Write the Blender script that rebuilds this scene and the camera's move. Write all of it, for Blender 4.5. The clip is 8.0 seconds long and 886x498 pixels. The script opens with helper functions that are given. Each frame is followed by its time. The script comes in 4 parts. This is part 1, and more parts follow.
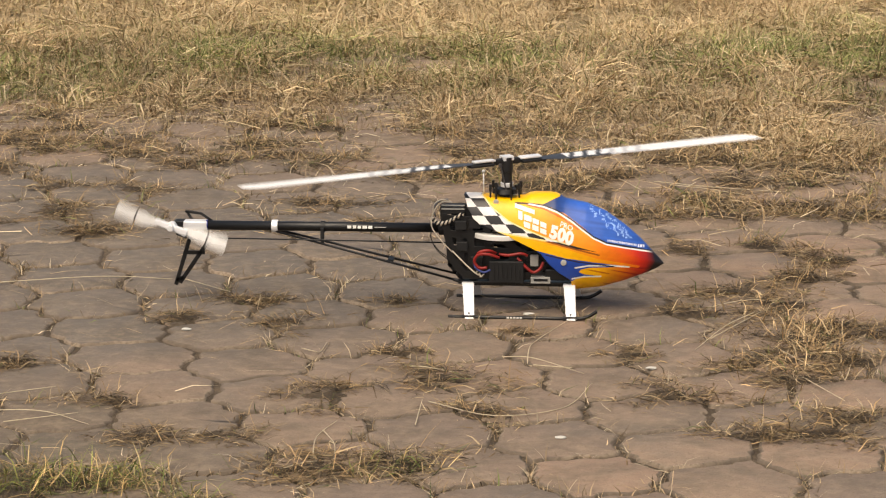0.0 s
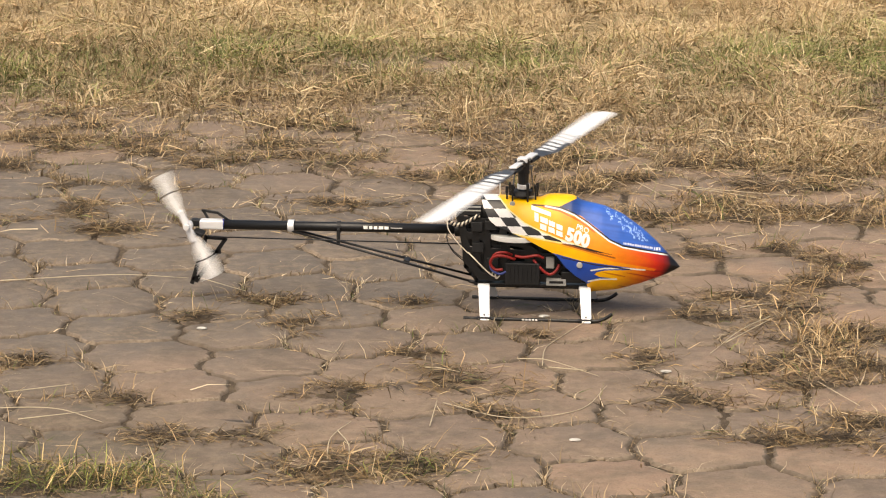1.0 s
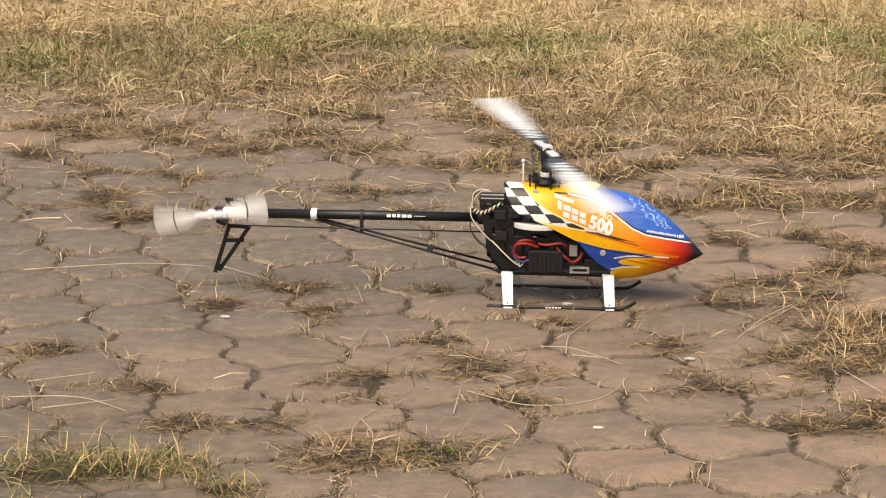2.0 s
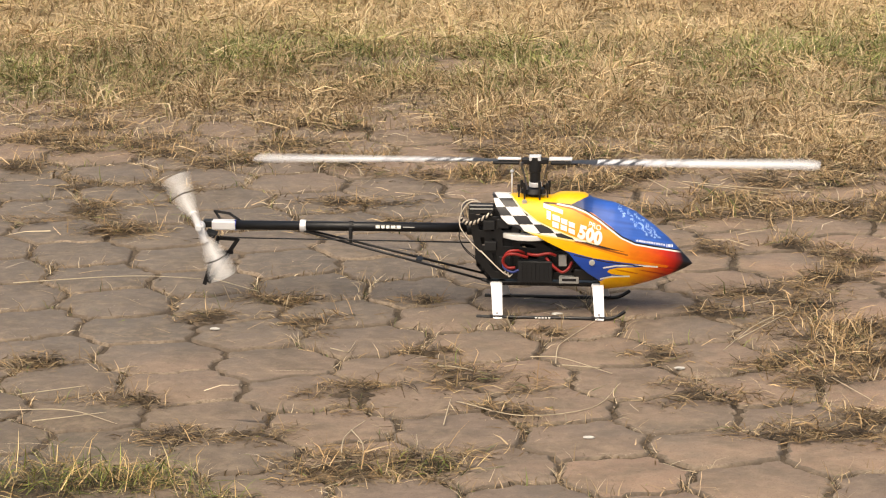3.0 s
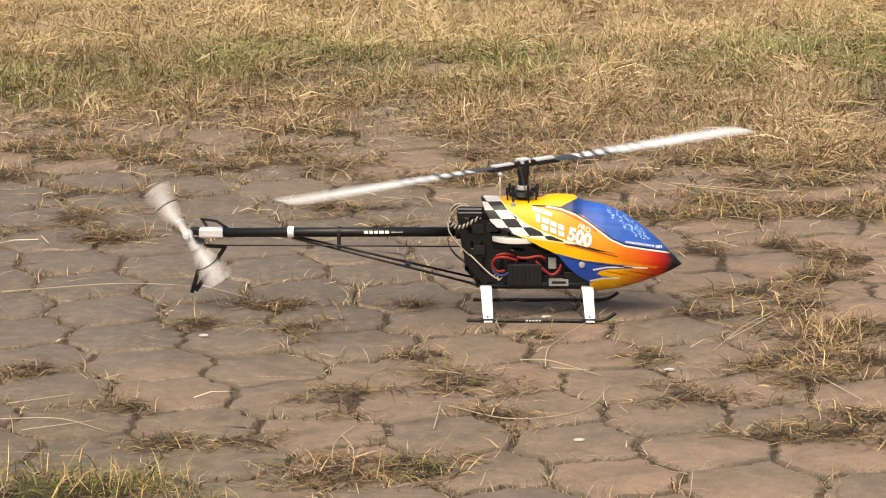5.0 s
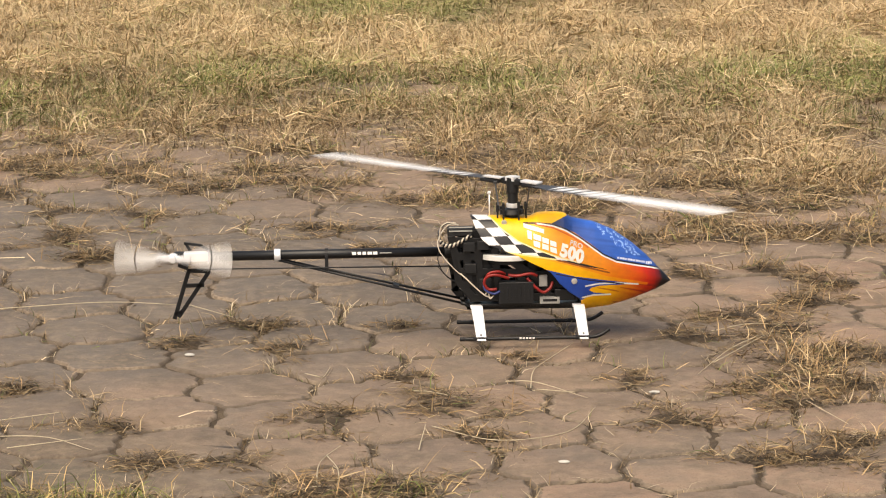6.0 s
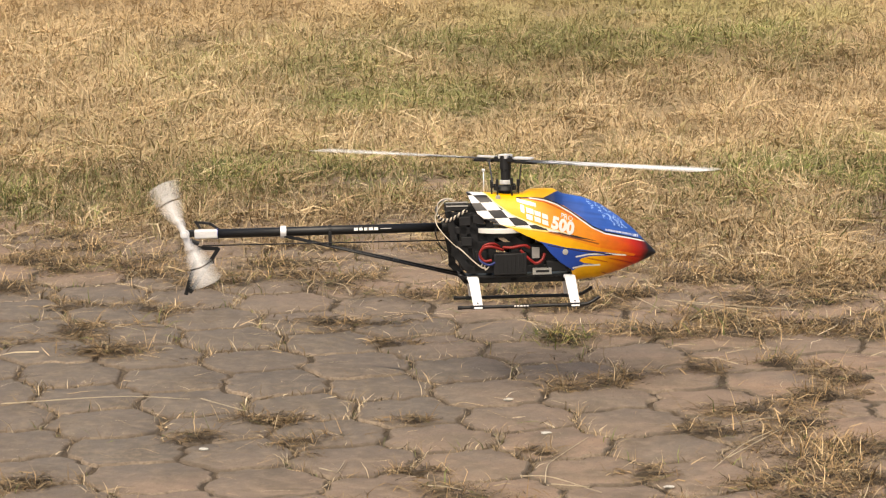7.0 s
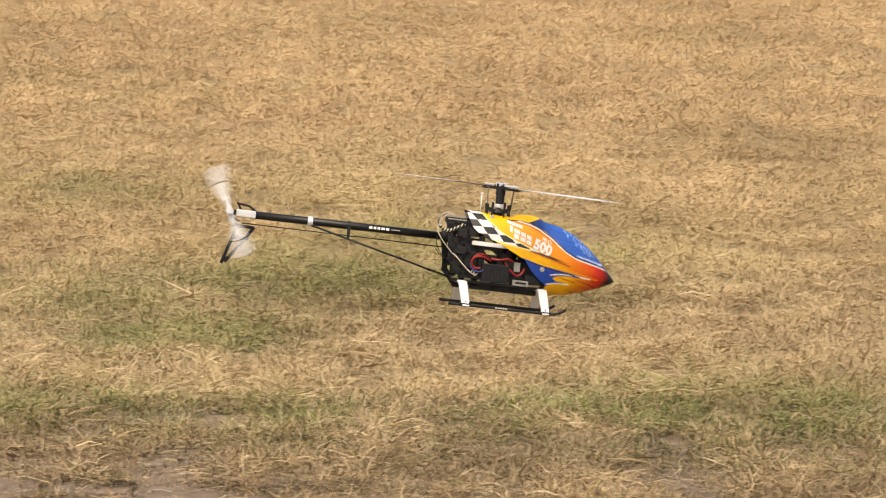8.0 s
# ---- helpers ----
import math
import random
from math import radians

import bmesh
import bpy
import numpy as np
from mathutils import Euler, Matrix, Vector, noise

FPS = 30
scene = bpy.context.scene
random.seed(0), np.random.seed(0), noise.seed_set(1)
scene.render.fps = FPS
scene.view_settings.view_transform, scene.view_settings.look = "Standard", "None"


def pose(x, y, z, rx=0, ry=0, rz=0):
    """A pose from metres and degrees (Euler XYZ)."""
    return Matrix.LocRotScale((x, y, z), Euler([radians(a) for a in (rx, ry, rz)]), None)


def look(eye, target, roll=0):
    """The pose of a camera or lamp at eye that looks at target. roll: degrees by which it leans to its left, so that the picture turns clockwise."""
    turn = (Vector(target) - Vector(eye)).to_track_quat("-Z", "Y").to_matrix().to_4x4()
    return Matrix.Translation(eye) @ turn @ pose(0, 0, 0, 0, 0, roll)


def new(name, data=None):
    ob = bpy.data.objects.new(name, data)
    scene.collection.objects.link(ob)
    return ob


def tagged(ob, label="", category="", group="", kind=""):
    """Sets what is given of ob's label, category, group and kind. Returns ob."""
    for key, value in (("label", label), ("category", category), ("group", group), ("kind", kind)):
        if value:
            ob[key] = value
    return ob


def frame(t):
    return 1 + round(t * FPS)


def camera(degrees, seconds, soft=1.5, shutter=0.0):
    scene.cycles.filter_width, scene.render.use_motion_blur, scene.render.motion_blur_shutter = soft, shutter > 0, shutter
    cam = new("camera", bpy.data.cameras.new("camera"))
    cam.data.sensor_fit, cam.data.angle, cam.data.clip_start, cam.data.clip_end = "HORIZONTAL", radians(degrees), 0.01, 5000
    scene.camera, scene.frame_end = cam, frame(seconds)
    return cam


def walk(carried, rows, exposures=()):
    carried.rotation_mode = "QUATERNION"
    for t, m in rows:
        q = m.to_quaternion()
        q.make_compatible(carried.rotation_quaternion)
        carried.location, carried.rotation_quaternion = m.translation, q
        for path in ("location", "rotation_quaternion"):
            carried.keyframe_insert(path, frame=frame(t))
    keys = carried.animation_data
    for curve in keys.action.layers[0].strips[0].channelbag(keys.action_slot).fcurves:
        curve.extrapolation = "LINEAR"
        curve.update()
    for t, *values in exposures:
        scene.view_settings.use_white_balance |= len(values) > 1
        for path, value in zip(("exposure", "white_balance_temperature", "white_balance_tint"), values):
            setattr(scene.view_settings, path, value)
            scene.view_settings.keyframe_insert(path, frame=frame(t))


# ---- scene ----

# ---- camera ----
cam = camera(14.42, 8.0, soft=1.1, shutter=0.15)
EYE = (0.0, -5.85, 1.50)
TURNS = [
    (0.0, 76.666, -0.199, -0.078),
    (0.2, 76.497, 0.422, 0.278),
    (0.3, 76.364, 0.617, 0.546),
    (0.5, 76.173, 0.470, 0.833),
    (0.7, 76.672, -0.084, 0.345),
    (1.0, 76.685, -0.627, 0.292),
    (1.2, 76.522, -0.659, 0.139),
    (1.5, 76.513, -0.707, 0.481),
    (1.7, 76.484, -0.527, 0.643),
    (2.8, 76.562, -0.162, 0.390),
    (3.0, 76.663, -0.117, 0.379),
    (3.2, 76.829, -0.088, 0.305),
    (3.5, 76.995, -0.000, 0.000),
    (3.8, 76.993, -0.010, -0.267),
    (4.0, 76.824, 0.076, -0.185),
    (4.5, 76.836, 0.233, 0.161),
    (4.7, 76.721, 0.411, 0.108),
    (5.8, 76.955, 0.269, -0.151),
    (6.0, 77.070, 0.015, -0.080),
    (6.2, 77.103, -0.018, -0.057),
    (6.5, 77.283, 0.211, -0.063),
    (6.6, 77.536, 0.285, -0.055),
    (6.7, 77.784, 0.330, -0.010),
    (6.8, 78.086, 0.152, 0.084),
    (6.9, 78.306, 0.206, 0.118),
    (7.0, 78.615, 0.042, 0.154),
    (7.1, 79.016, 0.047, 0.066),
    (7.2, 79.676, -0.031, -0.136),
    (7.3, 80.383, -0.196, -0.274),
    (7.4, 81.086, -0.442, -0.327),
    (7.5, 81.561, -0.523, -0.324),
    (7.6, 81.912, -0.368, -0.212),
    (7.7, 82.065, -0.436, -0.072),
    (7.8, 82.220, -0.612, -0.297),
    (7.9, 82.338, -0.814, -1.632),
    (7.967, 82.482, -1.017, -3.000),
    (8.0, 82.522, -1.067, -3.340),
]
walk(cam, [(t, pose(*EYE, rx, ry, rz)) for t, rx, ry, rz in TURNS],
     exposures=[(0.0, 0.42, 7400, 10), (0.5, 0.50, 7400, 10), (1.0, 0.60, 7400, 10), (3.0, 0.62, 7400, 10), (7.0, 0.60, 7400, 10), (7.5, 0.63, 7400, 10), (8.0, 0.55, 7400, 10)])

# ---- light: bright overcast day ----
world = bpy.data.worlds.new("overcast_sky")
scene.world = world
world.use_nodes = True
wn = world.node_tree.nodes
sky = wn.new("ShaderNodeTexSky")
sky.sky_type, sky.sun_disc = "NISHITA", False
sky.sun_elevation, sky.sun_rotation = radians(58), radians(200)
sky.air_density, sky.dust_density = 1.0, 4.0
world.node_tree.links.new(sky.outputs[0], wn["Background"].inputs[0])
wn["Background"].inputs[1].default_value = 0.11
sun_data = bpy.data.lights.new("sun", "SUN")
sun_data.energy, sun_data.angle, sun_data.color = 2.2, radians(50), (1.0, 0.92, 0.80)
sun = new("sun", sun_data)
sun.matrix_world = look((-2.0, -4.0, 8.0), (0.0, 0.0, 0.0))

# ---- materials ----
def srgb(r, g, b):
    return tuple((c / 255 / 12.92) if c / 255 <= 0.04045 else ((c / 255 + 0.055) / 1.055) ** 2.4 for c in (r, g, b)) + (1.0,)


class Nodes:
    """A small helper to wire a procedural material."""

    def __init__(self, name):
        self.mat = bpy.data.materials.new(name)
        self.mat.use_nodes = True
        self.tree = self.mat.node_tree
        self.bsdf = self.tree.nodes["Principled BSDF"]

    def add(self, kind, **sockets):
        node = self.tree.nodes.new("ShaderNode" + kind)
        for key, value in sockets.items():
            self.plug(node, key, value)
        return node

    def plug(self, node, key, value):
        name = key.replace("_", " ")
        socket = node.inputs[int(key[1:])] if key[0] == "i" and key[1:].isdigit() else node.inputs[name]
        if isinstance(value, bpy.types.NodeSocket):
            self.tree.links.new(value, socket)
        else:
            socket.default_value = value

    def noise(self, coord, scale, detail=4.0, rough=0.6):
        return self.add("TexNoise", Vector=coord, Scale=scale, Detail=detail, Roughness=rough).outputs["Fac"]

    def ramp(self, fac, *stops):
        node = self.add("ValToRGB", Fac=fac)
        e = node.color_ramp.elements
        while len(e) < len(stops):
            e.new(0.5)
        for el, (p, c) in zip(e, stops):
            el.position, el.color = p, c
        return node.outputs["Color"]

    def mix(self, fac, a, b, blend="MIX"):
        node = self.add("Mix")
        node.data_type, node.blend_type = "RGBA", blend
        for i, v in ((0, fac), (6, a), (7, b)):
            if isinstance(v, bpy.types.NodeSocket):
                self.tree.links.new(v, node.inputs[i])
            else:
                node.inputs[i].default_value = v
        return node.outputs[2]

    def math(self, op, a, b=0.0):
        node = self.add("Math", i0=a, i1=b)
        node.operation = op
        return node.outputs[0]

    def bump(self, height, strength, distance):
        return self.add("Bump", Height=height, Strength=strength, Distance=distance).outputs[0]

    def done(self, color, rough, normal=None, metal=0.0, **more):
        self.plug(self.bsdf, "Base Color", color)
        self.plug(self.bsdf, "Roughness", rough)
        self.plug(self.bsdf, "Metallic", metal)
        if normal is not None:
            self.plug(self.bsdf, "Normal", normal)
        for key, value in more.items():
            self.plug(self.bsdf, key, value)
        return self.mat

    def obj(self):
        return self.add("TexCoord").outputs["Object"]

    def place(self):
        return self.add("NewGeometry").outputs["Position"]


def plain(name, color, rough=0.5, metal=0.0, vary=0.12, scale=120.0, bump=0.0):
    """Worn single-colour surface: grain and smudges at two scales."""
    n = Nodes(name)
    c = n.obj()
    fine, broad = n.noise(c, scale * 4), n.noise(c, scale * 0.3)
    dark = tuple(v * (1 - vary * 2.2) for v in color[:3]) + (1.0,)
    light = tuple(min(1.0, v * (1 + vary)) for v in color[:3]) + (1.0,)
    col = n.mix(n.math("MULTIPLY", fine, broad), dark, light)
    rg = n.math("ADD", n.math("MULTIPLY", broad, 0.25), rough - 0.12)
    nor = n.bump(fine, bump, 0.0006) if bump else None
    return n.done(col, rg, nor, metal)


def stone_material():
    n = Nodes("weathered_paver")
    p = n.place()
    rnd = n.math("FRACT", n.math("ADD", n.add("ObjectInfo").outputs["Random"], n.add("NewGeometry").outputs["Random Per Island"]))
    broad, mid = n.noise(p, 1.3, 3.0), n.noise(p, 9.0, 5.0, 0.65)
    fine, grit = n.noise(p, 34.0, 5.0, 0.7), n.noise(p, 380.0, 2.0)
    base = n.ramp(rnd, (0.0, (0.180, 0.133, 0.101, 1)), (0.5, (0.235, 0.168, 0.120, 1)), (1.0, (0.290, 0.194, 0.135, 1)))
    # a greyer stretch of paving at left, with lens vignetting put into its colour
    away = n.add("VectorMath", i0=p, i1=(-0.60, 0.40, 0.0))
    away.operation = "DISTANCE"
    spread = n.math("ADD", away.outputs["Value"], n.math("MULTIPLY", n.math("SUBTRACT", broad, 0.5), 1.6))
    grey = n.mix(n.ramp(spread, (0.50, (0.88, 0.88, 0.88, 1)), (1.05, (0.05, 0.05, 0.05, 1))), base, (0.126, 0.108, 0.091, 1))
    # a damp, mossy stretch
    far = n.add("VectorMath", i0=p, i1=(-0.74, -0.96, 0.0))
    far.operation = "DISTANCE"
    spread = n.math("ADD", far.outputs["Value"], n.math("MULTIPLY", n.math("SUBTRACT", mid, 0.5), 0.9))
    grey = n.mix(n.ramp(spread, (0.22, (0.85, 0.85, 0.85, 1)), (0.58, (0, 0, 0, 1))), grey, (0.098, 0.083, 0.060, 1))
    worn = n.noise(p, 3.6, 4.0, 0.6)
    grey = n.mix(n.ramp(worn, (0.50, (0, 0, 0, 1)), (0.66, (0.7, 0.7, 0.7, 1))), grey, (0.150, 0.124, 0.100, 1))
    stain = n.mix(n.ramp(mid, (0.46, (0, 0, 0, 1)), (0.70, (0.75, 0.75, 0.75, 1))), grey, (0.105, 0.082, 0.058, 1))
    dust = n.mix(n.ramp(fine, (0.46, (0, 0, 0, 1)), (0.76, (0.55, 0.55, 0.55, 1))), stain, (0.335, 0.255, 0.178, 1))
    pits = n.noise(p, 80.0, 4.0, 0.8)
    dust = n.mix(n.ramp(pits, (0.26, (0.7, 0.7, 0.7, 1)), (0.42, (0, 0, 0, 1))), dust, (0.085, 0.064, 0.046, 1))
    col = n.mix(n.ramp(grit, (0.30, (0.45, 0.45, 0.45, 1)), (0.45, (0, 0, 0, 1))), dust, (0.07, 0.055, 0.04, 1))
    height = n.math("ADD", n.math("MULTIPLY", mid, 2.2), n.math("ADD", n.math("MULTIPLY", fine, 0.5), n.math("MULTIPLY", grit, 0.15)))
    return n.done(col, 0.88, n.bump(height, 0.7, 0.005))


def rim_material():
    """Worn, dusty arrises and joint sides of the pavers."""
    n = Nodes("worn_paver_rim")
    p = n.place()
    patch, fine = n.noise(p, 6.0, 4.0, 0.6), n.noise(p, 120.0, 4.0, 0.7)
    worn = n.ramp(patch, (0.46, (0.145, 0.113, 0.084, 1)), (0.66, (0.31, 0.240, 0.172, 1)))
    col = n.mix(n.ramp(fine, (0.36, (0.8, 0.8, 0.8, 1)), (0.56, (0, 0, 0, 1))), worn, (0.11, 0.082, 0.058, 1))
    return n.done(col, 0.9, n.bump(fine, 0.8, 0.003))


def soil_material():
    n = Nodes("dry_soil")
    p = n.place()
    a, b = n.noise(p, 14.0, 5.0), n.noise(p, 160.0, 4.0, 0.7)
    col = n.ramp(n.math("ADD", n.math("MULTIPLY", a, 0.6), n.math("MULTIPLY", b, 0.4)),
                 (0.30, (0.034, 0.024, 0.015, 1)), (0.52, (0.082, 0.059, 0.037, 1)), (0.72, (0.19, 0.14, 0.09, 1)))
    return n.done(col, 0.95, n.bump(b, 0.8, 0.008))


def meadow_material():
    n = Nodes("thatch_and_soil")
    p = n.place()
    big, mid, fine = n.noise(p, 0.55, 4.0), n.noise(p, 5.0, 5.0, 0.65), n.noise(p, 55.0, 5.0, 0.75)
    # the straw's dark end stands in for shadow between the blades
    straw = n.ramp(fine, (0.30, (0.20, 0.140, 0.078, 1)), (0.50, (0.41, 0.298, 0.168, 1)), (0.70, (0.56, 0.42, 0.26, 1)))
    green = n.ramp(fine, (0.30, (0.11, 0.105, 0.040, 1)), (0.60, (0.28, 0.25, 0.10, 1)), (0.80, (0.40, 0.34, 0.17, 1)))
    fac = n.ramp(n.math("ADD", n.math("MULTIPLY", big, 0.7), n.math("MULTIPLY", mid, 0.3)), (0.46, (0, 0, 0, 1)), (0.64, (0.8, 0.8, 0.8, 1)))
    worn = n.ramp(n.math("ADD", n.math("MULTIPLY", n.noise(p, 1.1, 3.0), 0.6), n.math("MULTIPLY", mid, 0.4)), (0.36, (0.70, 0.68, 0.64, 1)), (0.62, (1.08, 1.08, 1.08, 1)))
    return n.done(n.mix(1.0, n.mix(fac, straw, green), worn, "MULTIPLY"), 0.95, n.bump(n.math("ADD", fine, mid), 0.9, 0.02))


def blade_material(name, low, high):
    """Dry and green grass: the blade's own tint, lightly varied from blade to blade."""
    n = Nodes(name)
    tint = n.add("VertexColor").outputs["Color"]
    rnd = n.add("NewGeometry").outputs["Random Per Island"]
    shade = n.ramp(rnd, (0.0, (low, low * 0.95, low * 0.89, 1)), (0.5, (0.94, 0.93, 0.91, 1)), (1.0, (high, high, high * 0.98, 1)))
    col = n.mix(1.0, tint, shade, "MULTIPLY")
    return n.done(col, 0.75)


STONE, RIM, SOIL, MEADOW, BLADES = stone_material(), rim_material(), soil_material(), meadow_material(), blade_material("grass_blades", 0.58, 1.20)
FIELD_BLADES = blade_material("field_grass_blades", 0.82, 1.04)
CARBON = plain("black_carbon", (0.008, 0.008, 0.009, 1), 0.42, 0.0, 0.3, 90, 0.1)
BLACK = plain("black_plastic", (0.007, 0.007, 0.008, 1), 0.58, 0.0, 0.25, 60)
WHITE = plain("white_plastic", (0.80, 0.80, 0.82, 1), 0.35, 0.0, 0.05, 40)
NYLON = plain("white_nylon_gear", (0.80, 0.79, 0.75, 1), 0.45, 0.0, 0.05, 60)
SILVER = plain("brushed_aluminium", (0.90, 0.90, 0.91, 1), 0.32, 0.30, 0.08, 150)
STEEL = plain("dark_steel", (0.20, 0.20, 0.21, 1), 0.35, 1.0, 0.1, 90)
ANODISED = plain("blue_anodised_metal", (0.03, 0.05, 0.30, 1), 0.35, 0.8, 0.1, 90)
RED = plain("red_silicone_wire", (0.30, 0.016, 0.012, 1), 0.45, 0.0, 0.1, 60)
CREAM = plain("cream_wire", (0.66, 0.58, 0.47, 1), 0.5, 0.0, 0.1, 60)
PAPER = plain("grey_label", (0.42, 0.41, 0.38, 1), 0.6, 0.0, 0.1, 60)
BLUEWIRE = plain("blue_wire", (0.03, 0.05, 0.22, 1), 0.45, 0.0, 0.1, 60)
STRAW = plain("bleached_straw", (0.62, 0.52, 0.36, 1), 0.7, 0.0, 0.15, 30)
CHIP = plain("pale_stone_chip", (0.62, 0.60, 0.55, 1), 0.8, 0.0, 0.15, 60)


def painted_material():
    n = Nodes("painted_shell")
    c = n.obj()
    tint = n.add("VertexColor").outputs["Color"]
    dirt = n.ramp(n.noise(c, 60.0, 5.0), (0.35, (0.86, 0.86, 0.86, 1)), (0.65, (1, 1, 1, 1)))
    rough = n.math("ADD", n.math("MULTIPLY", n.noise(c, 35.0), 0.2), 0.34)
    return n.done(n.mix(1.0, tint, dirt, "MULTIPLY"), rough, None, 0.0, Coat_Weight=0.08)


PAINTED = painted_material()


# ---- building helpers ----
def ob_of(name, bm, material, smooth=False):
    me = bpy.data.meshes.new(name)
    bm.normal_update()
    bm.to_mesh(me)
    bm.free()
    me.materials.append(material)
    if smooth:
        me.shade_smooth()
    return new(name, me)


def part(name, bm, material, parent, label="", smooth=False):
    ob = ob_of(name, bm, material, smooth)
    ob.parent = parent
    return tagged(ob, label)


def box(bm, size, m, bevel=0.0):
    geo = bmesh.ops.create_cube(bm, size=1.0, matrix=m @ Matrix.Diagonal((*size, 1)))
    if bevel:
        edges = list({e for v in geo["verts"] for e in v.link_edges})
        bmesh.ops.bevel(bm, geom=edges, offset=bevel, segments=2, affect="EDGES", profile=0.5)
    return bm


def cyl(bm, r, h, m, seg=24, r2=None, bevel=0.0):
    geo = bmesh.ops.create_cone(bm, cap_ends=True, segments=seg, radius1=r, radius2=r if r2 is None else r2, depth=h, matrix=m)
    if bevel:
        rims = [e for e in {e for v in geo["verts"] for e in v.link_edges} if any(len(f.verts) > 4 for f in e.link_faces)]
        bmesh.ops.bevel(bm, geom=rims, offset=bevel, segments=2, affect="EDGES", profile=0.5)
    return bm


def curve_points(pts, steps=8):
    """A smooth line through pts."""
    p = [Vector(q) for q in pts]
    p = [2 * p[0] - p[1], *p, 2 * p[-1] - p[-2]]
    out = []
    for a, b, c, d in zip(p, p[1:], p[2:], p[3:]):
        for k in range(steps):
            t = k / steps
            out.append(0.5 * (2 * b + (c - a) * t + (2 * a - 5 * b + 4 * c - d) * t * t + (3 * b - a - 3 * c + d) * t ** 3))
    return out + [p[-2]]


def tube(bm, pts, r, seg=8, taper=1.0):
    rings = []
    for i, q in enumerate(pts):
        way = (pts[min(i + 1, len(pts) - 1)] - pts[max(i - 1, 0)]).normalized()
        side = way.cross(Vector((0.13, 0.31, 0.94))).normalized()
        up = side.cross(way)
        rad = r * (1 + (taper - 1) * i / max(1, len(pts) - 1))
        rings.append([bm.verts.new(q + rad * (math.cos(a) * side + math.sin(a) * up)) for a in (2 * math.pi * k / seg for k in range(seg))])
    for a, b in zip(rings, rings[1:]):
        for k in range(seg):
            bm.faces.new((a[k], a[(k + 1) % seg], b[(k + 1) % seg], b[k]))
    bm.faces.new(rings[0][::-1]), bm.faces.new(rings[-1])
    return bm


def rod(bm, a, b, r, seg=10):
    return tube(bm, [Vector(a), Vector(b)], r, seg)


def grid_mesh(name, co, faces, material, colors=None, smooth=True):
    """A mesh from computed arrays of corners and faces of one size, with a colour for each corner."""
    me = bpy.data.meshes.new(name)
    co, faces = np.asarray(co, np.float32), np.asarray(faces, np.int32)
    k = faces.shape[1]
    me.vertices.add(len(co)), me.loops.add(faces.size), me.polygons.add(len(faces))
    me.vertices.foreach_set("co", co.ravel())
    me.loops.foreach_set("vertex_index", faces.ravel())
    me.polygons.foreach_set("loop_start", np.arange(0, faces.size, k, dtype=np.int32))
    me.polygons.foreach_set("use_smooth", np.full(len(faces), smooth))
    if colors is not None:
        layer = me.color_attributes.new("Col", "FLOAT_COLOR", "POINT")
        layer.data.foreach_set("color", np.c_[colors, np.ones(len(colors))].astype(np.float32).ravel())
    me.update(calc_edges=True)
    me.materials.append(material)
    return me


# ---- ground ----
rng = np.random.default_rng(7)
LAT_O, LAT_U, LAT_V = Vector((-0.3517, -0.1470)), Vector((0.1413, 0.1471)), Vector((0.0521, -0.1825))


def field_edge(x):
    """How far back the meadow starts at x."""
    return np.interp(x, [-3.0, -1.0, -0.2, 0.2, 0.45, 0.8, 1.2, 3.0], [1.85, 1.80, 1.74, 1.64, 1.44, 1.20, 0.95, 0.80])


def ground_sheet():
    """One sheet to the horizon, finely divided and uneven near the path."""
    xs = np.r_[-900, -200, -40, np.linspace(-9, 9, 91), 40, 200, 900]
    ys = np.r_[-900, -200, -40, np.linspace(-8, 30, 191), 80, 300, 900]
    X, Y = np.meshgrid(xs, ys)
    Z = np.full(X.shape, -0.014)
    for i in range(X.shape[0]):
        for j in range(X.shape[1]):
            x, y = X[i, j], Y[i, j]
            if abs(x) < 12 and -8 < y < 30:
                soft = min(1.0, max(0.0, (y - field_edge(x) + 0.1) / 0.6))
                Z[i, j] += soft * (0.014 + 0.022 * noise.noise(Vector((x * 1.1, y * 0.9, 3.0))) + 0.008 * noise.noise(Vector((x * 4, y * 4, 9.0))))
    n = X.shape[1]
    idx = np.arange(X.size).reshape(X.shape)
    f = np.stack([idx[:-1, :-1], idx[:-1, 1:], idx[1:, 1:], idx[1:, :-1]], -1).reshape(-1, 4)
    me = grid_mesh("ground", np.stack([X, Y, Z], -1).reshape(-1, 3), f, MEADOW)
    me.materials.append(SOIL)
    near = [(-7.3 < p.center.y < field_edge(p.center.x) - 0.05 and abs(p.center.x) < 3.3) for p in me.polygons]
    me.polygons.foreach_set("material_index", np.array(near, np.int32))
    return tagged(new("ground", me), "dry grass field and bare soil reaching to the horizon", "ground", kind="structure")


ground_sheet()


def ground_height(x, y):
    soft = min(1.0, max(0.0, (y - float(field_edge(x)) + 0.1) / 0.6))
    return -0.014 + soft * (0.014 + 0.022 * noise.noise(Vector((x * 1.1, y * 0.9, 3.0))) + 0.008 * noise.noise(Vector((x * 4, y * 4, 9.0))))


# the six corners of an interlocking paver, in steps of the two lattice directions
CORNERS = [f * LAT_U + g * LAT_V for f, g in ((0.57, 0.31), (0.34, -0.31), (-0.43, -0.69), (-0.66, -0.31), (-0.43, 0.31), (0.34, 0.69))]


def wander(p, scale, size, seed):
    v = noise.noise_vector(Vector((p.x * scale, p.y * scale, seed)))
    return Vector((v.x, v.y)) * size


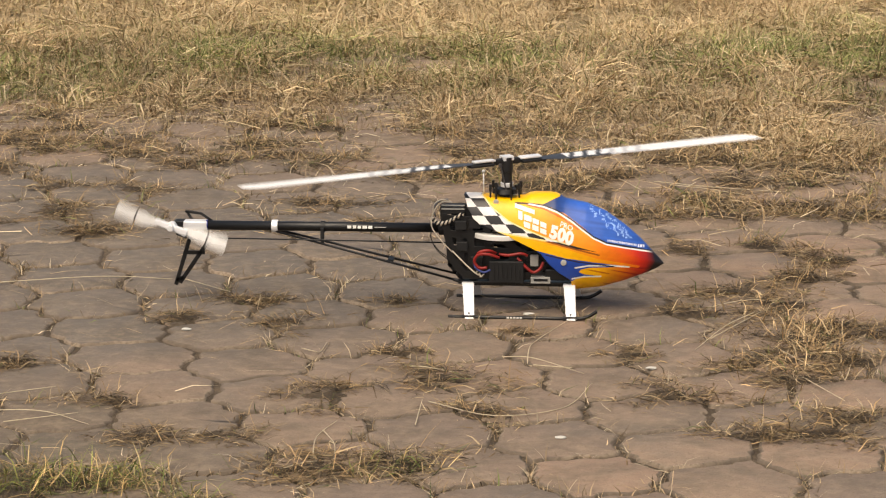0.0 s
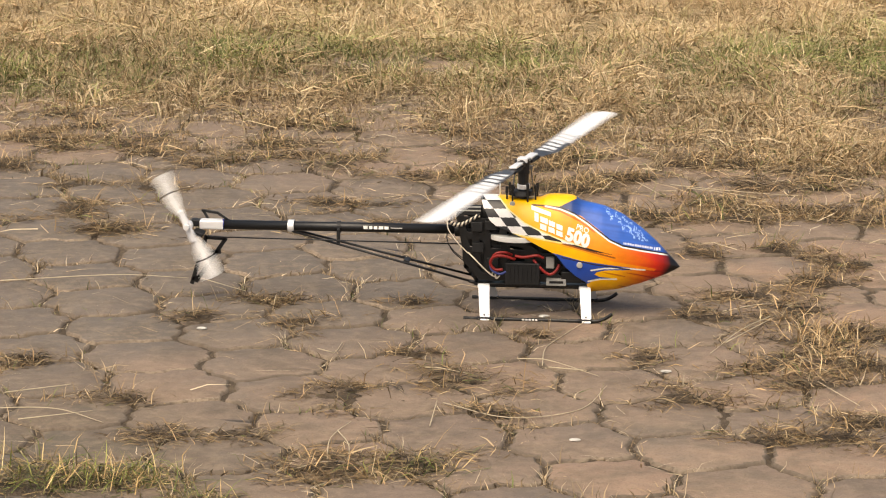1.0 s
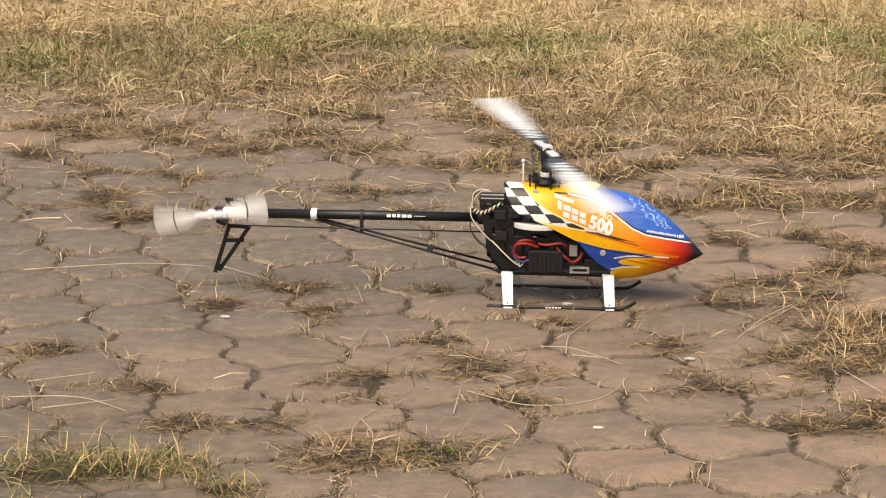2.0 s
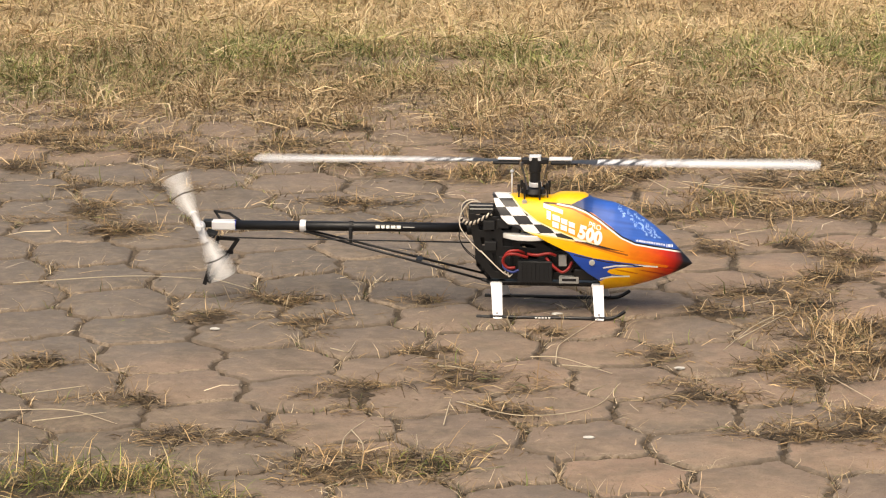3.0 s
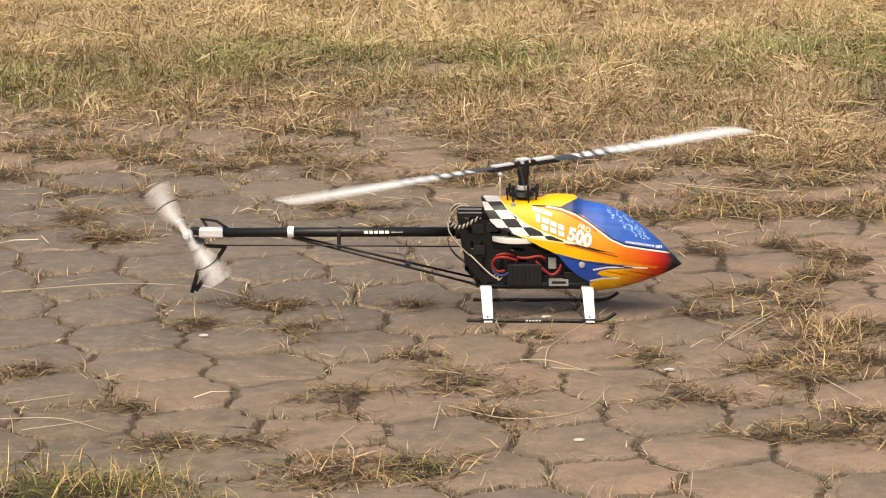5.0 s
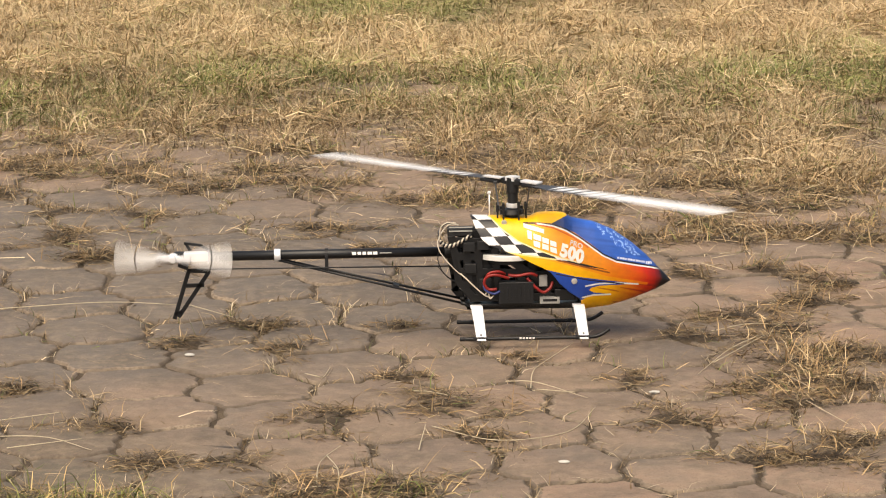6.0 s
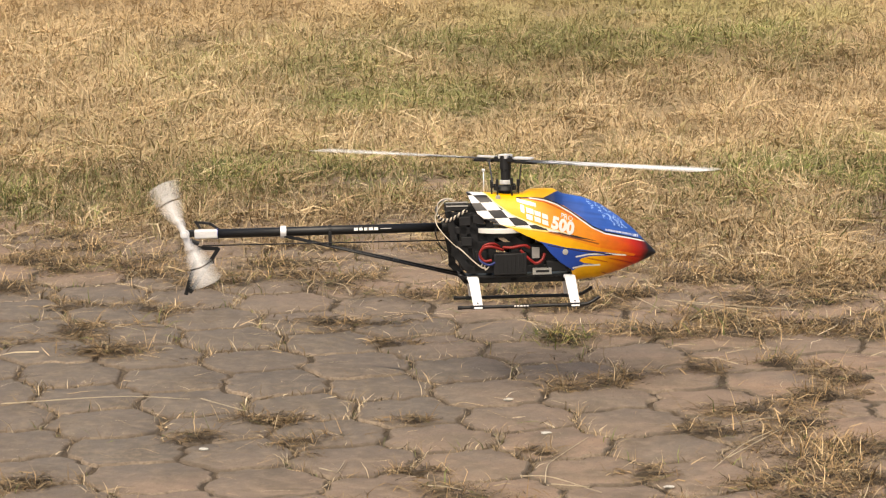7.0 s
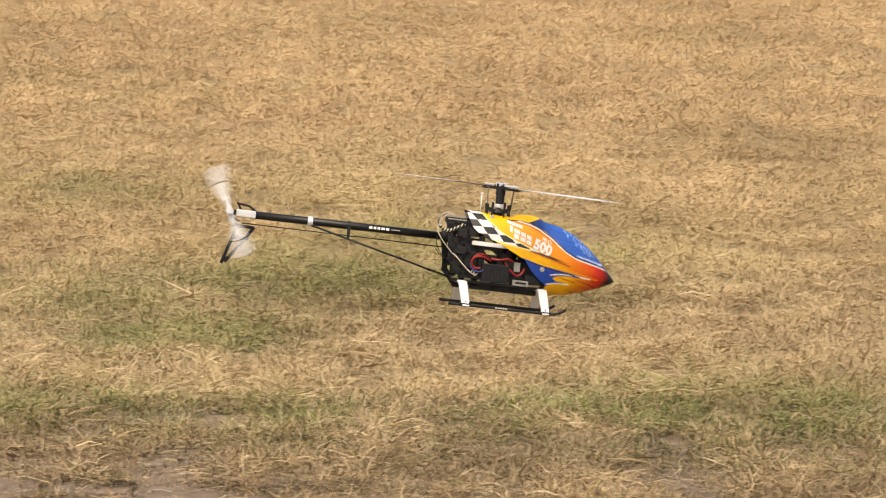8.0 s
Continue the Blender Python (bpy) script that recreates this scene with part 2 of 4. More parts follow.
def paver_ring(c, cuts=9):
    """The wavy outline of the paver whose lattice centre is c, shared with its neighbours."""
    ring = []
    cs = [c + k for k in CORNERS]
    cs = [p + wander(p, 17.0, 0.013, 1.5) for p in cs]
    for a, b in zip(cs, cs[1:] + cs[:1]):
        for k in range(cuts):
            p = a.lerp(b, k / cuts)
            bend = math.sin(math.pi * k / cuts)
            ring.append(p + wander(p, 26.0, 0.016 * bend + 0.002, 4.5) + wander(p, 60.0, 0.0075, 8.5) + wander(p, 170.0, 0.0034, 18.5))
    return ring


def paver(bm, c, cuts=9):
    ring = paver_ring(c, cuts)
    mid = sum(ring, Vector((0, 0))) / len(ring)
    lift = 0.0022 * noise.noise(Vector((c.x * 9, c.y * 9, 20.0)))
    tx, ty = (0.012 * noise.noise(Vector((c.x * 7, c.y * 7, s))) for s in (31.0, 47.0))
    low, edge, top = [], [], []
    cuts = len(ring) // 6
    for k, p in enumerate(ring):
        corner = max(0.0, 1.0 - 2.6 * min(k % cuts, cuts - k % cuts) / cuts)
        gap = 0.0035 + 0.0008 * corner ** 1.5 + 0.0042 * max(0.0, noise.noise(Vector((p.x * 9, p.y * 9, 13.0))) + 0.12) ** 1.3 + 0.0012 * abs(noise.noise(Vector((p.x * 120, p.y * 120, 3.0))))
        d = (p - mid)
        q = mid + d * (1 - gap / d.length)
        r = mid + d * (1 - (gap + 0.0018) / d.length)
        s = mid + d * (1 - (gap + 0.0062) / d.length)
        z = lift + tx * d.x + ty * d.y
        low.append(bm.verts.new((q.x, q.y, -0.014)))
        edge.append(bm.verts.new((r.x, r.y, z - 0.0016)))
        top.append(bm.verts.new((s.x, s.y, z + 0.0004)))
    for a, b in ((low, edge), (edge, top)):
        for k in range(len(ring)):
            m = (k + 1) % len(ring)
            bm.faces.new((a[k], a[m], b[m], b[k])).material_index = 1
    peak = bm.verts.new((mid.x, mid.y, lift + 0.0022))
    for k in range(len(ring)):
        bm.faces.new((top[k], top[(k + 1) % len(ring)], peak))
    for f in bm.faces:
        f.smooth = True


CELLS = []
for i in range(-60, 61):
    for j in range(-60, 61):
        c = LAT_O + i * LAT_U + j * LAT_V
        if abs(c.x) < 3.2 and -7.2 < c.y < 2.6:
            CELLS.append(c)


# ---- grass ----
DRY = np.array([[0.60, 0.445, 0.265], [0.50, 0.36, 0.205], [0.72, 0.585, 0.39], [0.38, 0.265, 0.15], [0.64, 0.475, 0.29], [0.33, 0.235, 0.135], [0.74, 0.62, 0.44]])
GREEN = np.array([[0.20, 0.25, 0.065], [0.28, 0.31, 0.095], [0.14, 0.185, 0.05]])
GREEN_PATCHES = [(-0.42, 2.5, 0.3), (0.12, 2.32, 0.3), (0.95, 2.35, 0.4), (-0.98, 2.15, 0.28), (-0.04, 3.65, 0.25), (-0.45, 4.3, 0.6),
                 (0.1, 4.8, 0.6), (0.8, 4.95, 0.7), (0.45, 4.6, 0.4), (0.9, 5.8, 0.8), (-0.46, 7.0, 0.7), (-0.14, 3.55, 0.3), (1.5, 2.5, 0.5)]


def greenness(x, y):
    g = np.zeros(len(x))
    for px, py, r in GREEN_PATCHES:
        g += (1.0 if py < 4 else 0.6) * np.exp(-((x - px) / (r * 0.9)) ** 2 - ((y - py) / r) ** 2)
    broad = np.array([noise.noise(Vector((a * 0.9, b * 0.5, 5.0))) for a, b in zip(x, y)])
    clump = np.array([noise.noise(Vector((a * 4.5, b * 3.0, 9.0))) for a, b in zip(x, y)])
    return np.clip(0.50 * g * (1 + 1.3 * clump) + 0.16 * np.maximum(0, broad) + 0.04, 0, 0.65)


def blades(name, P, length, width, lift, tint, az=None, curl=0.5, material=None):
    """One mesh of grass blades: bent ribbons that start at P."""
    n = len(P)
    az = rng.uniform(0, 2 * np.pi, n) if az is None else az
    d = np.c_[np.cos(az), np.sin(az), np.zeros(n)]
    s = np.c_[-np.sin(az), np.cos(az), np.zeros(n)] * (width * 0.5)[:, None]
    s[:, 2] = rng.normal(0, 0.4, n) * width * 0.5
    up = np.array([0, 0, 1.0])
    l2 = lift - curl * rng.uniform(0.2, 1.4, n)
    m = P + (d * np.cos(lift)[:, None] + up * np.sin(lift)[:, None]) * (length * 0.5)[:, None]
    sway = np.c_[-np.sin(az), np.cos(az), np.zeros(n)] * (rng.normal(0, 0.18, n) * length)[:, None]
    t = m + (d * np.cos(l2)[:, None] + up * np.sin(l2)[:, None]) * (length * 0.5)[:, None] + sway
    t[:, 2] = np.maximum(t[:, 2], P[:, 2] + 0.001)
    co = np.stack([P - s, P + s, m - s * 0.8, m + s * 0.8, t], 1).reshape(-1, 3)
    b = np.arange(n)[:, None] * 5
    f = np.concatenate([b + [0, 1, 3], b + [0, 3, 2], b + [2, 3, 4]], 1).reshape(-1, 3)
    return grid_mesh(name, co, f, material or BLADES, np.repeat(tint, 5, 0), smooth=False)


def tints(x, y, wet=None):
    n = len(x)
    g = greenness(x, y) if wet is None else np.full(n, wet)
    dry = DRY[rng.integers(0, len(DRY), n)] * rng.uniform(0.75, 1.2, n)[:, None]
    live = GREEN[rng.integers(0, len(GREEN), n)] * rng.uniform(0.8, 1.3, n)[:, None]
    return np.where((rng.uniform(0, 1, n) < g)[:, None], live, dry)


def meadow(y0, y1, per_m2, size, name, label, hue, calm):
    """A strip of mown, dry grass: upright stubble and fallen cuttings."""
    area = (y1 - y0) * ((y0 + y1) * 0.5 + 5.85) * 0.40
    n = int(area * per_m2)
    y = rng.uniform(y0, y1, n)
    x = rng.uniform(-0.165, 0.225, n) * (y + 5.85)
    edge = field_edge(x) + 0.18 * np.array([noise.noise(Vector((a * 3.1, b * 3.1, 2.0))) for a, b in zip(x, y)])
    thick = np.array([noise.noise(Vector((a * 4.5, b * 3.2, 7.0))) + 0.7 * noise.noise(Vector((a * 13, b * 9, 27.0))) for a, b in zip(x, y)])
    keep = (rng.uniform(-0.22, 0.22, n) < y - edge) & (rng.uniform(-0.75, 0.05, n) < thick)
    x, y, thick = x[keep], y[keep], np.clip(thick[keep], -0.5, 0.7)
    n = len(x)
    z = np.array([ground_height(a, b) for a, b in zip(x, y)]) - 0.002
    flat = rng.uniform(0, 1, n) < 0.5
    lift = np.where(flat, rng.uniform(0.02, 0.40, n), rng.uniform(0.5, 1.35, n))
    length = np.where(flat, rng.uniform(0.03, 0.115, n), rng.uniform(0.025, 0.075, n)) * size * (1 + 0.5 * thick)
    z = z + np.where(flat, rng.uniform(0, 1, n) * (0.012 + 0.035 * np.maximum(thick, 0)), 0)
    # tint darkens low down and between clumps: shadow among blades put into colour
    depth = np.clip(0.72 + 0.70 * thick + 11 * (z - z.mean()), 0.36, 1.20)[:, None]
    tone = tints(x, y)
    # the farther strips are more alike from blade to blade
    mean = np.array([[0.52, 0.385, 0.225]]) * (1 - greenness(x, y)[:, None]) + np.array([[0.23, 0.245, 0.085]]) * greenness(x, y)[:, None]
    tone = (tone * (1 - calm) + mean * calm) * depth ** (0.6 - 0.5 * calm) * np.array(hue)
    patch = np.array([noise.noise(Vector((a * 1.1, b * 0.6, 40.0))) + 0.6 * noise.noise(Vector((a * 3.2, b * 1.7, 44.0))) for a, b in zip(x, y)])
    tone = tone * (1 + np.array([0.26, 0.28, 0.32]) * patch[:, None])
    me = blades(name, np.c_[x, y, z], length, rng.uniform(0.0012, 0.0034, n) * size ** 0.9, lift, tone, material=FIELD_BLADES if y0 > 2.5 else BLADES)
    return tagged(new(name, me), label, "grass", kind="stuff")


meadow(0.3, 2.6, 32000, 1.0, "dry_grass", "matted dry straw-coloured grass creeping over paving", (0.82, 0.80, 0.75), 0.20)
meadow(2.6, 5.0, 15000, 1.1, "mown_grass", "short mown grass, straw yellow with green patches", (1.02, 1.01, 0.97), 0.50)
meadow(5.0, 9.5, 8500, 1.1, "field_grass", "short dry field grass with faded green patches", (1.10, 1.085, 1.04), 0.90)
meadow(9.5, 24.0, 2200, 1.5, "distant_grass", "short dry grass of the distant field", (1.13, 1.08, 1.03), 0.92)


def litter():
    """Loose cuttings on the pavers, thicker towards the meadow, and sprigs in the joints."""
    n = 26000
    x, y = rng.uniform(-1.3, 1.5, n), rng.uniform(-1.2, 2.0, n)
    dist = field_edge(x) - y
    clump = np.array([noise.noise(Vector((a * 4, b * 4, 17.0))) for a, b in zip(x, y)])
    keep = rng.uniform(0, 1, n) < np.clip(0.80 * np.exp(-np.maximum(dist, 0) / 0.40) * np.clip(0.7 + 1.6 * clump, 0.15, 1.4) + 0.012 + 0.25 * np.maximum(0, clump - 0.2), 0, 1)
    x, y = x[keep], y[keep]
    n = len(x)
    me = blades("straw_litter", np.c_[x, y, rng.uniform(0.002, 0.009, n)], rng.uniform(0.02, 0.10, n), rng.uniform(0.0008, 0.0018, n),
                rng.uniform(0.0, 0.25, n), tints(x, y, 0.04) * rng.uniform(0.6, 1.0, n)[:, None])
    tagged(new("straw_litter", me), "loose dry straw scattered on the pavers", "straw", kind="stuff")
    pts = []
    for c in CELLS:
        if abs(c.x) < 1.5 and -1.3 < c.y < 2.1:
            for p in paver_ring(c, 6):
                w = noise.noise(Vector((p.x * 3.4, p.y * 3.4, 60.0))) + 0.25 * max(0.0, 1.0 - abs(p.y - 1.7))
                k = int(max(0.0, w + 0.24) * 26 * rng.uniform(0.2, 1.3))
                pts += [(p.x + rng.normal(0, 0.008), p.y + rng.normal(0, 0.008), -0.008) for _ in range(k)]
    P = np.array(pts)
    n = len(P)
    flat = rng.uniform(0, 1, n) < 0.8
    me = blades("joint_grass", P, rng.uniform(0.010, 0.045, n), rng.uniform(0.001, 0.0024, n),
                np.where(flat, rng.uniform(0.1, 0.5, n), rng.uniform(0.6, 1.3, n)), tints(P[:, 0], P[:, 1], 0.06) * rng.uniform(0.35, 0.95, n)[:, None])
    tagged(new("joint_grass", me), "dry weeds and roots growing in the paver joints", "weeds", kind="stuff")


litter()

TUFTS_FRONT = [(-0.18, -0.53, 0.075), (-0.17, -0.92, 0.09), (-0.06, -0.91, 0.09), (0.02, -0.43, 0.09), (0.07, -0.63, 0.06), (0.37, -0.52, 0.07),
               (0.55, -0.30, 0.09), (0.46, -0.01, 0.08), (0.33, -0.28, 0.045), (0.48, -0.75, 0.07), (0.58, -0.74, 0.08), (-0.50, -0.56, 0.06),
               (-0.43, -0.76, 0.06), (-0.33, -0.75, 0.05), (-0.69, -0.33, 0.06), (-0.25, -0.07, 0.055), (-0.43, -0.05, 0.055), (-0.06, -0.27, 0.04),
               (-0.30, 0.09, 0.05), (-0.07, 0.07, 0.035), (0.64, -0.66, 0.07), (0.58, -0.43, 0.07), (0.15, -0.15, 0.03), (0.62, 0.05, 0.09),
               (0.74, -0.15, 0.09), (0.68, -0.32, 0.07), (0.53, 0.15, 0.07), (0.66, 0.25, 0.08)]
TUFTS_BACK = [(0.25, 0.34, 0.07), (0.33, 0.40, 0.06), (0.46, 0.47, 0.06), (0.73, 0.40, 0.08), (-0.66, 0.63, 0.095),
              (-0.12, 0.67, 0.04), (-0.25, 0.85, 0.06), (-0.14, 0.85, 0.05), (-0.33, 0.06, 0.04), (-0.77, 1.00, 0.05), (-0.50, 1.22, 0.06),
              (-0.32, 1.33, 0.07), (0.61, 1.06, 0.10), (0.73, 0.85, 0.09), (0.32, 1.11, 0.08), (0.48, 1.28, 0.10), (-0.68, 1.39, 0.06), (-0.06, 1.11, 0.06),
              (-0.86, 1.45, 0.09), (-0.92, 1.18, 0.07), (-0.60, 0.98, 0.06), (-0.74, 0.78, 0.08), (0.05, 1.36, 0.07)]
TUFTS_GREEN = [(0.21, 0.72, 0.065), (-0.62, -1.05, 0.12), (-0.53, -1.02, 0.07), (-0.36, -1.09, 0.045), (-0.06, -0.92, 0.04)]


def tuft(x, y, r, wet, label, stalks=0.05, tone=(0.81, 0.74, 0.62)):
    """A clump of bent dry blades on a low crumbly mound."""
    base = new("grass_tuft")
    base.location = (x, y, 0.0)
    bm = bmesh.new()
    rings = []
    for k, (rad, h) in enumerate(((0.75, -0.008), (0.5, 0.000), (0.25, 0.004))):
        rings.append([])
        for a in range(18):
            t = 2 * math.pi * a / 18
            w = rad * r * (0.85 + 0.5 * noise.noise(Vector((x * 9 + math.cos(t) * 1.5, y * 9 + math.sin(t) * 1.5, k * 0.3))))
            rings[-1].append(bm.verts.new((w * 1.45 * math.cos(t), w * 0.95 * math.sin(t), h + 0.004 * noise.noise(Vector((t * 3, x * 30, k))))))
    for a, b in zip(rings, rings[1:]):
        for k in range(18):
            bm.faces.new((a[k], a[(k + 1) % 18], b[(k + 1) % 18], b[k]))
    bm.faces.new(rings[-1])
    part("soil_mound", bm, SOIL, base, smooth=True)
    n = int(95000 * r * r) + 120
    heart = np.c_[rng.normal(0, 0.58, 7) * r * 1.2, rng.normal(0, 0.55, 7) * r]
    pick = rng.integers(0, 7, n)
    P = np.c_[heart[pick] + rng.normal(0, 0.30, (n, 2)) * r * np.array([1.2, 1.0]), np.zeros(n)]
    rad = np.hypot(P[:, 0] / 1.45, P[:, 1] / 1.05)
    P[:, 2] = rng.uniform(-0.002, 0.014, n) * np.clip(1.2 - rad / r, 0.15, 1)
    tall = rng.uniform(0, 1, n) < stalks
    length = np.where(tall, rng.uniform(0.035, 0.07, n), rng.uniform(0.012, 0.05, n)) * (0.6 + 3.5 * r)
    lift = np.where(tall, rng.uniform(0.15, 1.1, n), rng.uniform(0.0, 0.38, n))
    # flat blades are dark brown; shade at the clump's heart is in their tint
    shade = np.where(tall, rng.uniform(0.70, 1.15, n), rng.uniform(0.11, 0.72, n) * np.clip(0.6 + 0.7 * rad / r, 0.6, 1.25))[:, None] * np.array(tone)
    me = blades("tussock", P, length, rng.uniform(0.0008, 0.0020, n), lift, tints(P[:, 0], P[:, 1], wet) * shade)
    ob = new("tussock", me)
    ob.parent = base
    tagged(ob, kind="stuff")
    return tagged(base, label, "grass tuft", "tufts growing between the pavers")


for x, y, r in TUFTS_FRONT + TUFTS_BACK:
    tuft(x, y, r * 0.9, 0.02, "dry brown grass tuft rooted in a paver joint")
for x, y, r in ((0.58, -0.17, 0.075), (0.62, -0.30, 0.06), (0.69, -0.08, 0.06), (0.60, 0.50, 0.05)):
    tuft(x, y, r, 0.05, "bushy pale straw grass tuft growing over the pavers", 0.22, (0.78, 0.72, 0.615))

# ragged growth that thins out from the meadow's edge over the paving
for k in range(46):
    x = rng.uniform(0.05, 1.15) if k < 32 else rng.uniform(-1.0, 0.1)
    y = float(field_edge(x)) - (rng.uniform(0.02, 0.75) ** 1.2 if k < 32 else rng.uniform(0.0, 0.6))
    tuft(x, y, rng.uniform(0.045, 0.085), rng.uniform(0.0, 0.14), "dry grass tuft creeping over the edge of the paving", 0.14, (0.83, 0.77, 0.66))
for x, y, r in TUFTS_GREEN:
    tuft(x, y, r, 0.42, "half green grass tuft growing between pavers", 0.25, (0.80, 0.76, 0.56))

STRAWS = [[(0.15, -0.35), (0.155, -0.27), (0.17, -0.19), (0.23, -0.06)], [(-0.22, -0.26), (-0.20, -0.29), (-0.19, -0.27), (-0.18, -0.22)],
          [(-0.80, 0.18), (-0.60, 0.22), (-0.47, 0.23)], [(-0.45, 0.22), (-0.36, 0.11)], [(-0.72, -0.64), (-0.61, -0.65), (-0.53, -0.70)],
          [(-0.70, -0.55), (-0.60, -0.51)], [(0.46, -0.19), (0.56, -0.02)], [(-0.01, -0.58), (0.09, -0.67), (0.20, -0.60), (0.25, -0.47)],
          [(0.37, 1.08), (0.41, 0.95)], [(0.16, -0.36), (0.22, -0.39)], [(-0.66, -0.70), (-0.55, -0.66)], [(0.44, 1.05), (0.56, 0.98), (0.70, 0.97)]]
STALKS = [[(-0.18, -0.89), (-0.18, -0.81), (-0.17, -0.73), (-0.15, -0.69)], [(-0.17, -0.74), (-0.15, -0.83), (-0.15, -0.91)], [(-0.23, -0.95), (-0.19, -0.92), (-0.15, -0.89)],
          [(-0.04, -0.37), (-0.01, -0.39), (0.06, -0.42)], [(0.11, -0.31), (0.16, -0.33), (0.24, -0.40)], [(0.55, -0.01), (0.49, -0.12), (0.43, -0.25)],
          [(0.47, 0.02), (0.54, 0.06), (0.61, 0.08)], [(0.47, 1.02), (0.55, 0.96), (0.63, 0.93)], [(0.51, 0.93), (0.52, 0.84)], [(0.58, 0.90), (0.58, 0.78)],
          [(-0.03, -0.71), (-0.02, -0.58)], [(0.57, -0.26), (0.61, -0.38)], [(0.59, -0.43), (0.64, -0.58)]]
for line in STRAWS + STALKS:
    bm = bmesh.new()
    pts = curve_points([(x, y, 0.006 + 0.004 * math.sin(k * 2.1)) for k, (x, y) in enumerate(line)])
    tube(bm, pts, 0.0010, 6, 0.5)
    tagged(ob_of("straw", bm, STRAW, True), "pale dry straw stalk lying on the pavers", "straw", "loose straws on the paving")
for x, y in ((0.19, -0.77), (0.16, -0.02), (0.35, -0.37), (-0.42, -0.13), (0.10, 0.22)):
    bm = bmesh.new()
    bmesh.ops.create_icosphere(bm, subdivisions=2, radius=0.005)
    for v in bm.verts:
        v.co = Vector((v.co.x * 1.9, v.co.y, v.co.z * 0.5)) * (1 + 0.4 * noise.noise(v.co * 300 + Vector((x, y, 0)) * 50))
    chip = ob_of("stone_chip", bm, CHIP)
    chip.location = (x, y, 0.004)
    tagged(chip, "small pale stone chip lying on a paver", "stone chip", "pale chips on the paving")


# ---- the model helicopter: nose along +x, skids on z = 0 ----
HELICOPTER = tagged(new("helicopter"), "model helicopter with yellow and blue canopy and white struts", "model helicopter")
MAIN_HUB, TAIL_HUB = (0.005, 0.0, 0.262), (-0.5755, -0.034, 0.1445)


def side(u, v, y=0.0):
    """A point from the side drawing (u to the nose, v down, in millimetres) at the depth y."""
    x = (u - 892.24 - 70.95 * y) / 1030.6
    return Vector((x, y, (547.96 + 15.22 * x - 236.07 * y - v) / 1005.2))


def drawn(x, y, z):
    """Where points of the right flank lie on the side drawing."""
    return 1030.6 * x + 70.95 * y - 0.8 * z + 892.24, 15.22 * x - 236.07 * y - 1005.2 * z + 547.96


def inside(poly, u, v):
    hit = np.zeros(u.shape, bool)
    for (a, b), (c, d) in zip(poly, poly[1:] + poly[:1]):
        cross = (b > v) != (d > v)
        hit ^= cross & (u < (c - a) * (v - b) / ((d - b) if d != b else 1e-9) + a)
    return hit


def near_line(line, u, v, w):
    best = np.full(u.shape, 1e9)
    for (a, b), (c, d) in zip(line, line[1:]):
        t = np.clip(((u - a) * (c - a) + (v - b) * (d - b)) / ((c - a) ** 2 + (d - b) ** 2), 0, 1)
        best = np.minimum(best, np.hypot(u - a - t * (c - a), v - b - t * (d - b)))
    return best < w


